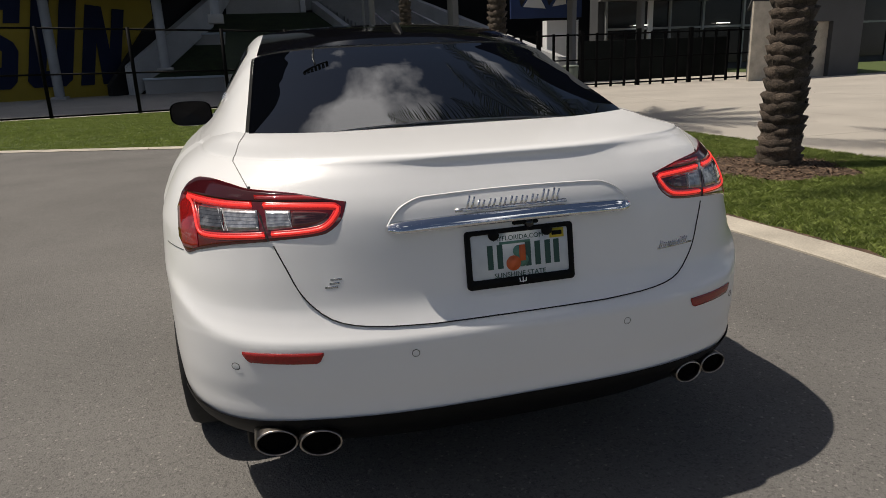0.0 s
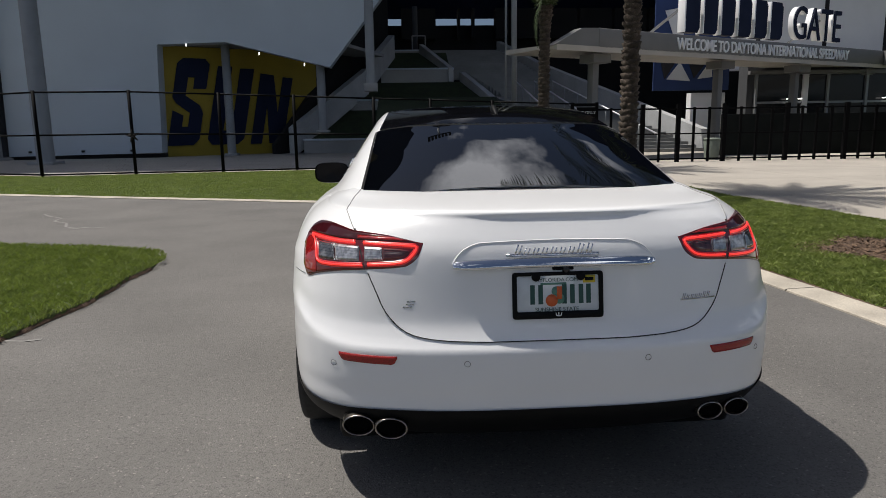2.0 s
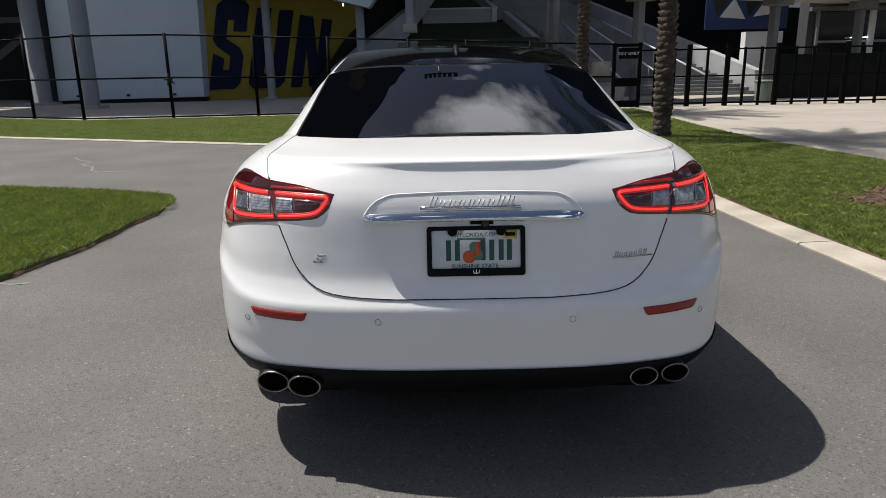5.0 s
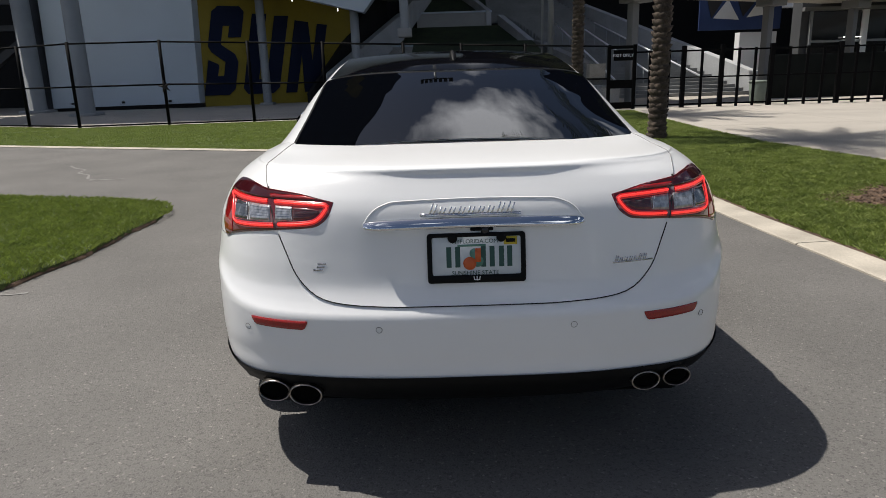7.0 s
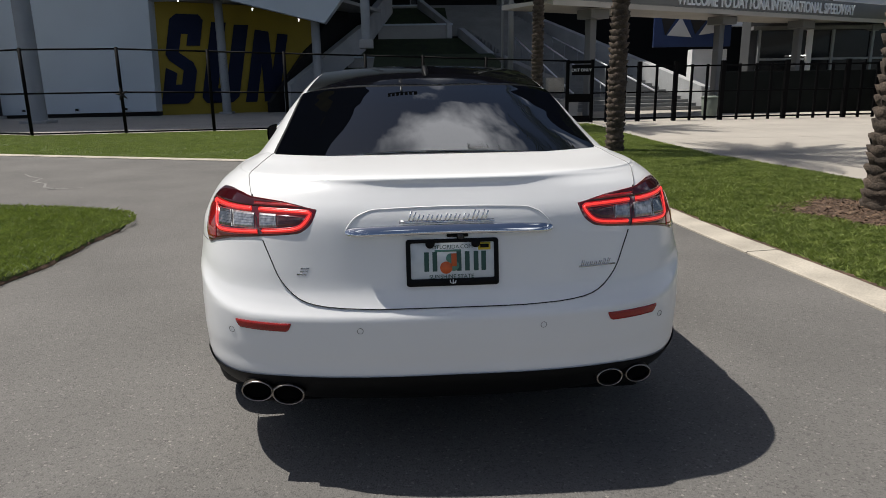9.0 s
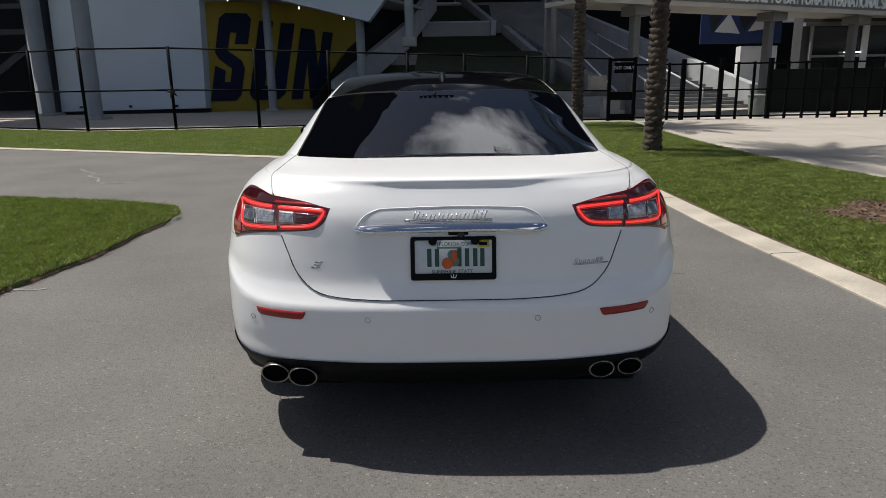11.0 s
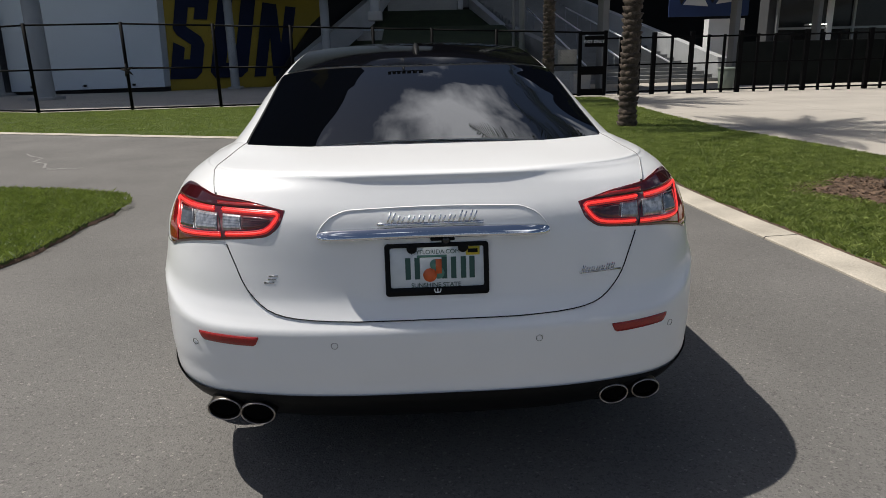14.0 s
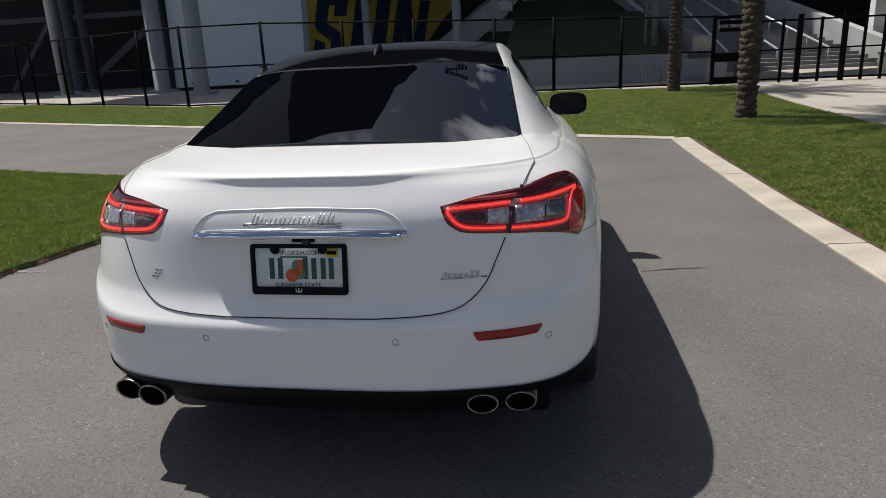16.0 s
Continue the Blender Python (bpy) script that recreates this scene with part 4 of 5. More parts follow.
part("plate_picture", box((-.004, -.0034, -.014), (.014, -.0024, .03)), M_ORANGE, plate, "printed orange shape")
part("sticker", box((.088, -.0024, .040), (.130, -.0012, .066)), M_YELLOWTAG, plate, "yellow validation sticker")
part("sticker_bar", box((.094, -.0032, .047), (.124, -.0025, .059)), M_SATIN, plate, "dark bar")
for text, size, z in (("MYFLORIDA.COM", .0185, .052), ("SUNSHINE STATE", .0195, -.049)):
    o = hang("plate_lettering", lettering(text, size, .0006), M_GREEN, plate, "dark green words", False)
    o.matrix_local = pose(-.004, -.0022, z)
bm = bmesh.new()
for x in (-.008, 0, .008):
    add_beam(bm, (x, -.0085, -.0725 + abs(x) * .3), (x * 1.25, -.0085, -.058 - abs(x) * .2), .0028, .001, (0, 1, 0))
add_beam(bm, (-.008, -.0085, -.070), (.008, -.0085, -.070), .0028, .001, (0, 1, 0))
part("frame_mark", bm, M_SIGNWHITE, plate, "pale mark of plain bars", False)

# roof aerial
rows = []
for t in np.linspace(0, 1, 14):
    y = 1.285 + .17 * t
    h = .038 * math.sin(math.pi * min(1, t * 1.15 + .02) * .5) * (1 - t ** 3) + .002
    w = .017 * math.sin(math.pi * (t * .9 + .08))
    zb = sink(cabin(y, 0, .003))[2]
    rows.append([(w * math.cos(a), y, zb + h * math.sin(a) ** .7) for a in np.linspace(0.001, math.pi - .001, 11)])
part("aerial_fin", sheet(rows), M_SATIN, car, "black aerial fin")

# mirrors, door handles, wheels
for s in (-1, 1):
    shell = []
    for t in np.linspace(0, 1, 12):
        y = 3.06 + .17 * t
        k = (1 - (t ** 2.2)) ** .5 + .02
        shell.append([(s * (.955 + .125 * k * math.copysign(abs(math.cos(a)) ** .6, math.cos(a))), y,
                       1.035 - .03 * t + .075 * k * math.copysign(abs(math.sin(a)) ** .6, math.sin(a))) for a in np.linspace(0, 2 * math.pi, 29)])
    mirror = part("wing_mirror", sheet(shell), M_BLACK, car, "gloss black wing mirror")
    part("mirror_glass", sheet([[(s * (.955 + .118 * r * math.copysign(abs(math.cos(a)) ** .6, math.cos(a))), 3.062 + .008 * (1 - r),
                                  1.035 + .075 * r * math.copysign(abs(math.sin(a)) ** .6, math.sin(a))) for a in np.linspace(0, 2 * math.pi, 29)] for r in (.02, .5, 1)]), M_MIRRORDARK, mirror, "mirror glass with a dark reflection in its colour")
    part("mirror_arm", tube([(s * .80, 3.16, .985), (s * .90, 3.13, .995)], [.03, .022], 8), M_BLACK, mirror)
    for y in (1.72, 2.72):
        part("door_handle", tube([(s * (.972), y, .815), (s * .992, y + .03, .817), (s * .992, y + .17, .815), (s * .965, y + .21, .812)], .012, 8), M_CHROME, car, "chrome door handle")
    for y in (1.42, 2.33, 3.25):
        pts = []
        for z in np.linspace(.40, .98, 20):
            up = float(step(.55, 1.06, z))
            x = float(half_w(z)) + .016 - .0012 + .02 * up * float(step(.9, 2.2, y)) - .025 * math.sin(math.pi * np.clip((y - 1.2) / 2.6, 0, 1)) * math.sin(math.pi * np.clip((z - .3) / .6, 0, 1))
            pts.append(sink((s * x, y, z - up * .05 * float(step(.9, 3.6, y)) - up * .05 * float(step(3.2, 3.95, y)))))
        part("door_gap", tube(pts, .003, 5), M_GAP, car, "dark door gap")
    for ax in AXLES:
        zc = ground_z(ax) + WHEEL_R
        wheel = new("wheel")
        wheel.parent = car
        wheel_set.append(wheel)
        wheel.matrix_local = pose(s * .846, ax, zc)
        bm = bmesh.new()
        prof = [(-.12, .245), (-.13, .30), (-.125, .335), (-.10, .345), (.10, .345), (.125, .335), (.13, .30), (.12, .245)]
        rings = [[bm.verts.new((x, r * math.cos(a), r * math.sin(a))) for a in np.linspace(0, 2 * math.pi, 40, endpoint=False)] for x, r in prof]
        for a, b in zip(rings, rings[1:]):
            for k in range(40):
                bm.faces.new((a[k], a[(k + 1) % 40], b[(k + 1) % 40], b[k]))
        part("tyre", bm, M_RUBBER, wheel, "black tyre")
        bm = bmesh.new()
        rings = [[bm.verts.new((x, r * math.cos(a), r * math.sin(a))) for a in np.linspace(0, 2 * math.pi, 40, endpoint=False)] for x, r in ((-.12, .246), (0, .22), (s * .04, .21), (s * .12, .245), (s * .125, .232), (s * .09, .225))]
        for a, b in zip(rings, rings[1:]):
            for k in range(40):
                bm.faces.new((a[k], a[(k + 1) % 40], b[(k + 1) % 40], b[k]))
        for k in range(10):
            a = 2 * math.pi * k / 10
            add_beam(bm, (s * .08, .03 * math.cos(a), .03 * math.sin(a)), (s * .10, .23 * math.cos(a), .23 * math.sin(a)), .02, .035, (1, 0, 0))
        bmesh.ops.create_cone(bm, cap_ends=True, segments=20, radius1=.05, radius2=.045, depth=.06, matrix=pose(s * .085, 0, 0, 0, 90))
        part("rim", bm, M_DULLCHROME, wheel, "grey alloy rim")

# body and wheels sheared sideways towards the nose to fit the camera's view
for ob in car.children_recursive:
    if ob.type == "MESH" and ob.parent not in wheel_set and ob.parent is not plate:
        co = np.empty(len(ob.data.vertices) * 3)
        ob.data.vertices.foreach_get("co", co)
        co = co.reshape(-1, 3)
        co[:, 0] -= SHEAR * np.maximum(0, co[:, 1] - .45)
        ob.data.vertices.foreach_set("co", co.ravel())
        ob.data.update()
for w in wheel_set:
    w.location.x -= SHEAR * (w.location.y - .45)


# ---- palms ----
def palm_trunk(h, r):
    """Trunk with a spiral of cut leaf boots."""
    bm = bmesh.new()
    zs = np.linspace(-0.1, h, 24)
    add_tube(bm, [(0.02 * math.sin(z * .8), 0.015 * math.sin(z * .6 + 1), z) for z in zs], [r * (1.12 - .15 * min(1, max(0, z) / .5) - .10 * z / h) * (1.0 + .25 * step(h - .9, h - .1, z)) for z in zs], 16)
    rnd = random.Random(2)
    rows = int(h / .125)
    for i in range(rows * 7):
        k = i // 7
        z = h * (k + .5 + rnd.uniform(-.22, .22)) / rows
        a = (i % 7 + .5 * (k % 2)) * 2 * math.pi / 7 + k * .05 + rnd.uniform(-.1, .1)
        top = float(step(h - .9, h - .1, z))
        rr = r * (1.0 - .10 * z / h) * (1.0 + .3 * top)
        wd, ht = r * 1.12 * rnd.uniform(.85, 1.15), .15 * rnd.uniform(.85, 1.15)
        out = rnd.uniform(.025, .055) * (1 + top)
        sag = rnd.uniform(-.02, .02)
        ca, sa = math.cos(a), math.sin(a)
        def at(t, dz, o):
            return ((rr + o) * ca - t * sa + 0.02 * math.sin(z * .8), (rr + o) * sa + t * ca + 0.015 * math.sin(z * .6 + 1), z + dz)
        v = [bm.verts.new(at(*q)) for q in ((-wd * .36, -ht * .55, -.035), (wd * .36, -ht * .55, -.035), (wd * .54, ht * .12 + sag, -.02), (wd * .30, ht * .36 + sag, out * .9),
                                            (0, ht * .42, out), (-wd * .30, ht * .36 - sag, out * .9), (-wd * .54, ht * .12 - sag, -.02), (0, -ht * .2, out * .35), (0, ht * .52, -.05))]
        for f in ((0, 1, 7), (1, 2, 7), (2, 3, 7), (3, 4, 7), (4, 5, 7), (5, 6, 7), (6, 0, 7), (2, 8, 3), (3, 8, 4), (4, 8, 5), (5, 8, 6)):
            bm.faces.new([v[n] for n in f])
    return bm


def palm_frond(length, droop, rnd):
    """One arching frond with its leaflets, leaving the crown along +x."""
    bm = bmesh.new()
    spine = []
    p, a = Vector((0.1, 0, 0)), droop[0]
    n = 26
    for i in range(n + 1):
        spine.append(p.copy())
        a += (droop[1] - droop[0]) / n
        p = p + Vector((math.cos(a), 0, math.sin(a))) * length / n
    add_tube(bm, spine, list(np.linspace(.022, .004, n + 1)), 5)
    for i in range(2, n * 3):
        t = i / (n * 3)
        k = t * n
        j = min(int(k), n - 1)
        q = spine[j].lerp(spine[j + 1], k - j)
        d = (spine[j + 1] - spine[j]).normalized()
        ln = length * .17 * math.sin(math.pi * (t * .82 + .16)) * rnd.uniform(.85, 1.1)
        for s in (-1, 1):
            side = Vector((0, s, 0))
            up = side.cross(d) * s
            w = (d * rnd.uniform(.55, .8) + side * .75 + Vector((0, 0, 1)) * rnd.uniform(-.1, .35)).normalized()
            e = q + w * ln + Vector((0, 0, -.22 * ln))
            m = q + w * ln * .5
            c = d * .011
            v = [bm.verts.new(x) for x in (q - c, m - c * 1.2, e, m + c * 1.2, q + c)]
            bm.faces.new((v[0], v[1], v[3], v[4]))
            bm.faces.new((v[1], v[2], v[3]))
    return bm


def palm(at, h, r, turn, label, big=1.0, low=5):
    tree = thing("palm_tree", label, "palm tree", "palms on the lawn", at, turn)
    part("trunk", palm_trunk(h, r), M_TRUNK, tree, "rough trunk covered in cut leaf boots")
    rnd = random.Random(11)
    meshes = []
    for k in range(6):
        f = palm_frond(big * rnd.uniform(2.7, 3.3), (1.35 - .24 * k, .25 - .26 * k), rnd)
        me = bpy.data.meshes.new("frond")
        f.to_mesh(me)
        f.free()
        meshes.append(me)
    for i in range(30):
        k = min(low, i // 5)
        o = hang("frond", meshes[k], M_LEAF, tree, "", False)
        o.matrix_local = pose(0.02 * math.sin(h * .8), 0, h - .05 * k, 0, 0, i * 137.5 + rnd.uniform(-12, 12))
    return tree


first = palm((5.15, 4.85, ground_z(4.85) + .02), 7.0, .213, 0, "tall date palm with a rough trunk rising from bark mulch", 1.42)
second = palm((4.45, 12.2, LOW), 5.3, .17, 70, "tall date palm with a rough trunk standing in the lawn", 1.1, 2)
tagged(copy_thing(second, pose(4.44, 20.6, LOW, 0, 0, 200)), "tall date palm with a rough trunk near the fence")

# ---- fence ----


def fence_top(x):
    """The fence loses height towards the gates."""
    return LOW + 2.85 - .036 * (min(max(x, -9.6), 6.2) + 9.6)


def fence_mid(x):
    return LOW + 1.40 - .018 * (min(max(x, -9.6), 6.2) + 9.6)




def mesh_panel(p, q, z0, za, zb, gap=0.11):
    """Chain link between two posts: thin slanted wires up to a sloping rail."""
    bm = bmesh.new()
    p, q = Vector((*p, 0)), Vector((*q, 0))
    ln, h = (q - p).length, min(za, zb) - z0
    d = (q - p).normalized()
    def up(a, f):
        return z0 + f * ((za + (zb - za) * a / ln) - z0)
    k = -h
    while k < ln:
        for flip in (False, True):
            a, b = max(k, 0), min(k + h, ln)
            if b > a:
                fa, fb = (a - k) / h, (b - k) / h
                if flip:
                    fa, fb = 1 - fa, 1 - fb
                add_beam(bm, p + d * a + Vector((0, 0, up(a, fa))), p + d * b + Vector((0, 0, up(b, fb))), .0011, .0011, (0, 1, 0))
        k += gap
    return bm


fence = thing("chain_link_fence", "tall black chain link fence round the stadium plaza", "fence")
line = [(x, fence_y(x)) for x in (-33.4, -30.5, -27.6, -24.8, -23.5, -20.75, -18.1, -15.1, -12.6, -9.58, -6.65, -4.1, -1.3, 0.75, 3.05, 6.15)]
for (xa, ya), (xb, yb) in zip(line, line[1:]):
    part("post", tube([(xa, ya, LOW - .02), (xa, ya, fence_top(xa) + .03)], .058, 8), M_FENCE, fence)
    for za, zb in ((LOW + .07, LOW + .07), (fence_mid(xa), fence_mid(xb)), (fence_top(xa) - .03, fence_top(xb) - .03)):
        part("rail", tube([(xa, ya, za), (xb, yb, zb)], .033, 6), M_FENCE, fence)
    part("chain_link", mesh_panel((xa, ya), (xb, yb), LOW + .07, fence_top(xa) - .03, fence_top(xb) - .03), M_FENCE, fence, "black wire mesh", False)

# dark star-shaped ornament wired to the fence
star = thing("star_ornament", "dark brown star-shaped ornament hung on the fence", "ornament", at=(-9.55, fence_y(-9.55) - .06, 1.24))
bm = bmesh.new()
for k in range(5):
    a = math.pi / 2 + k * 2 * math.pi / 5 + .2
    add_tube(bm, [(0, 0, 0), (.1 * math.cos(a), -.02, .1 * math.sin(a)), (.23 * math.cos(a), 0, .23 * math.sin(a))], [.05, .042, .008], 7)
part("star", bm, M_STARBROWN, star)

# picket gates with heavy posts
gates = thing("picket_gate", "black steel picket gates standing closed along the plaza", "gate")
GY = 23.45
for i, x in enumerate((7.65, 8.35, 8.88, 9.55, 10.28, 10.9, 11.5, 12.1, 12.75, 13.4, 14.0, 14.6, 15.2, 15.8, 16.4, 17.0, 17.6, 18.2, 18.8, 19.4, 20.0)):
    heavy = i in (2, 4, 7, 11, 15, 20)
    w = .15 if heavy else .085
    part("gate_post", box((x - w / 2, GY - w / 2, LOW - .01), (x + w / 2, GY + w / 2, LOW + (2.20 if heavy else 2.08)), .008), M_FENCE, gates, smooth=False)
for z, w in ((LOW + .12, .06), (LOW + 1.08, .05), (LOW + 2.02, .06)):
    part("gate_rail", box((7.05, GY - .025, z - w / 2), (20.0, GY + .025, z + w / 2), .004), M_FENCE, gates, smooth=False)
exit_gate = thing("exit_gate", "black steel exit gate with a dark sign", "gate")
for x in (6.15, 7.08):
    part("gate_post", box((x - .06, GY - .06, LOW - .01), (x + .06, GY + .06, LOW + 2.30), .008), M_FENCE, exit_gate, smooth=False)
for z0, z1 in ((2.16, 2.27), (.76, 1.06), (.02, .26)):
    part("gate_bar", box((6.2, GY - .02, LOW + z0), (7.03, GY + .02, LOW + z1), .004), M_FENCE, exit_gate, smooth=False)
sign = part("sign_board", box((6.30, GY - .07, LOW + 1.74), (7.0, GY - .045, LOW + 2.12), .004), M_FENCE, exit_gate, "dark sign board", False)
o = hang("sign_lettering", lettering("EXIT ONLY", .15, .004), M_SIGNWHITE, sign, "white words", False)
o.matrix_local = pose(6.65, GY - .078, LOW + 1.92)
bin_ = thing("litter_bin", "grey concrete litter bin behind the gate", "litter bin")
part("bin_body", prism([(6.35, LOW), (6.95, LOW), (7.0, LOW + .75), (6.3, LOW + .75)], 1, 25.0, 25.6), M_CONCRETE, bin_, smooth=False)
part("bin_lid", box((6.27, 24.97, LOW + .75), (7.03, 25.63, LOW + .86), .02), M_STEEL, bin_)

bin_ = thing("litter_bin", "pale green litter bin standing behind the gate", "litter bin", at=(12.25, 24.7, LOW))
part("bin_body", tube([(0, 0, 0), (0, 0, .03), (0, 0, .78), (0, 0, .80)], [.26, .27, .33, .32], 20), M_BIN, bin_)
part("bin_lid", tube([(0, 0, .80), (0, 0, .84), (0, 0, .88)], [.35, .35, .26], 20), M_BIN, bin_)

# steel crowd barrier
barrier = thing("crowd_barrier", "grey steel crowd barrier behind the fence", "barrier")
pts = [(3.12, 24.6, LOW + .05), (3.16, 24.6, LOW + .70), (3.26, 24.6, LOW + .78), (4.5, 24.6, LOW + .76), (4.62, 24.6, LOW + .68), (4.63, 24.6, LOW + .05)]
part("barrier_frame", tube(pts, .022, 8), M_CANOPY, barrier)
for x in np.linspace(3.3, 4.5, 11):
    part("barrier_bar", tube([(x, 24.6, LOW + .12), (x, 24.6, LOW + .76)], .009, 6), M_CANOPY, barrier)
part("barrier_frame", tube([(3.13, 24.6, LOW + .12), (4.63, 24.6, LOW + .12)], .016, 8), M_CANOPY, barrier)

# ---- stadium ----
stadium = thing("stadium", "large white and grey stadium with a yellow mural", "stadium")
SY = 38.0
part("white_wall", prism([(-22.4, .10), (-13.93, .18), (-13.73, 6.18), (-9.93, 6.28), (-4.19, 4.86), (-.6, 9.3), (1.5, 12.0), (1.5, 18.0), (-22.0, 18.0)], 1, SY, SY + 1.0), M_WHITE, stadium, "plain white panel wall", False)
# Black strip stands in for the shaded gap below the panels.
part("plinth", box((-22.4, SY + .15, LOW), (-13.9, SY + .9, .12)), M_DARK, stadium, "black strip for the shaded gap under the panels")
for x in (-21.2, -18.3, -15.6):
    part("wall_lamp", box((x - .08, SY - .12, .28), (x + .08, SY, .40), .02), M_DARK, stadium, "small dark wall lamp")
# Unseen tower, shaped for the rear window's reflection and the plaza's shade.
part("entrance_tower", prism([(-30, 18), (1.5, 18), (-1.5, 26), (-6, 34), (-15.5, 52), (-40, 52), (-37, 34)], 1, SY - 4, SY + 3), M_NAVY, stadium, "dark tower added above the view", False)
# Panels added for their reflection in the rear window, the yellow kept dim.
part("tower_panel", prism([(-20.5, 25), (-23.5, 36), (-26.5, 51.8), (-39.8, 51.8), (-39.8, 34)], 1, SY - 4.1, SY - 4), M_STEEL, stadium, "grey panel added on the unseen tower", False)
part("tower_panel", prism([(-12.6, 28), (-11.0, 27), (-10.4, 31), (-11.8, 33.5)], 1, SY - 4.1, SY - 4), M_DIMYELLOW, stadium, "dull yellow panel added on the unseen tower", False)
# recess with the mural
bm = bmesh.new()
front = [Vector(p) for p in ((-13.93, SY + .99, LOW), (-5.6, SY + 5.5, LOW), (-5.6, SY + 5.5, 6.25), (-13.93, SY + .99, 6.25))]
q = [bm.verts.new(p) for p in front] + [bm.verts.new(p + Vector((-.15, .3, 0))) for p in front]
for f in ((0, 1, 2, 3), (7, 6, 5, 4), (1, 0, 4, 5), (2, 1, 5, 6), (3, 2, 6, 7), (0, 3, 7, 4)):
    bm.faces.new([q[k] for k in f])
mural = part("mural_wall", bm, M_YELLOW, stadium, "yellow wall with navy slanted shapes", False)


def on_mural(u, z):
    """u metres along the mural wall from its near edge."""
    d = Vector((8.33, 4.51, 0)).normalized()
    return Vector((-13.93, SY + .99, 0)) + d * u + Vector((.03, -.055, z))


def slab_shape(outline, holes=()):
    """A navy shape on the mural with rounded corners, its slots left open."""
    cu = bpy.data.curves.new("shape", "CURVE")
    cu.dimensions, cu.fill_mode, cu.extrude = "2D", "BOTH", 0.03
    for pts in (outline, *holes):
        p = pts
        sp = cu.splines.new("POLY")
        sp.points.add(len(p) - 1)
        for v, c in zip(sp.points, p):
            v.co = (c[0], c[1], 0, 1)
        sp.use_cyclic_u = True
    ob = bpy.data.objects.new("shape", cu)
    scene.collection.objects.link(ob)
    me = bpy.data.meshes.new_from_object(ob.evaluated_get(bpy.context.evaluated_depsgraph_get()))
    bpy.data.objects.remove(ob)
    me.transform(pose(0, 0, 0, 90))
    return me


TILT_M = Matrix.Translation(on_mural(0, 0)) @ pose(0, 0, 0, 0, 0, math.degrees(math.atan2(4.51, 8.33)))


def notched(outline, base=.55, lean=.21):
    return [(u + lean * (z - base), z) for u, z in outline]


for outline in ([(.0, .55), (1.45, .55), (1.75, .9), (1.75, 2.45), (1.5, 2.9), (.62, 3.45), (.62, 4.5), (1.0, 4.5), (1.0, 3.85), (1.75, 3.85), (1.75, 5.3), (1.45, 5.6), (.2, 5.6), (-.1, 5.3), (-.1, 3.35), (.15, 3.0), (1.0, 2.45), (1.0, 1.65), (.65, 1.65), (.65, 2.3), (.0, 2.6)],
                [(2.55, .55), (4.1, .55), (4.45, .9), (4.45, 5.1), (3.6, 5.1), (3.6, 1.4), (3.1, 1.4), (3.1, 5.2), (2.25, 5.2), (2.25, .9)],
                [(4.9, .55), (5.6, .55), (5.6, 2.9), (6.1, .55), (7.0, .55), (7.0, 4.6), (6.35, 4.65), (6.35, 2.4), (5.75, 4.75), (4.9, 4.85)]):
    o = hang("mural_shape", slab_shape(notched(outline)), M_NAVY, mural, "navy leaning notched shape", False)
    o.matrix_local = TILT_M


def sloped_wall(p, q, top_p, top_q, deep, thick):
    """A wall between two plan points whose top slopes; its thickness lies to the left of p to q."""
    bm = bmesh.new()
    p, q = Vector((*p, 0)), Vector((*q, 0))
    d = (q - p).normalized()
    n = Vector((-d.y, d.x, 0)) * thick
    v = [bm.verts.new(a + b + Vector((0, 0, z))) for b in (Vector((0, 0, 0)), n) for a, z in ((p, top_p - deep), (q, top_q - deep), (q, top_q), (p, top_p))]
    for f in ((0, 1, 2, 3), (7, 6, 5, 4), (1, 0, 4, 5), (2, 1, 5, 6), (3, 2, 6, 7), (0, 3, 7, 4)):
        bm.faces.new([v[k] for k in f])
    return bm


# Both stand sides have their shade painted in as near black.
part("stand_side", sloped_wall((-7.9, 40.3), (-3.4, 46.5), .5, 7.6, 9, .3), M_DARK, stadium, "stand's sloping side, its shade painted near black", False)
part("stand_side", sloped_wall((-5.5, 44.2), (-.9, 54.5), 14, 16, 17, .3), M_DARK, stadium, "side wall under the stand, its shade painted near black", False)
part("soffit", prism([(-13.9, SY + .2), (-4.2, SY + .2), (-1.2, SY + 9), (-13.9, SY + 9)], 2, 6.30, 6.5), M_CONCRETE, stadium, "grey soffit", False)
for x, z in ((-12.1, 6.2), (-8.1, 5.7), (-5.6, 5.1)):
    part("down_light", tube([(x, SY - .06, z), (x, SY - .06, z - .14)], .035, 8), M_LAMPGLOW, stadium, "small lit lamp")
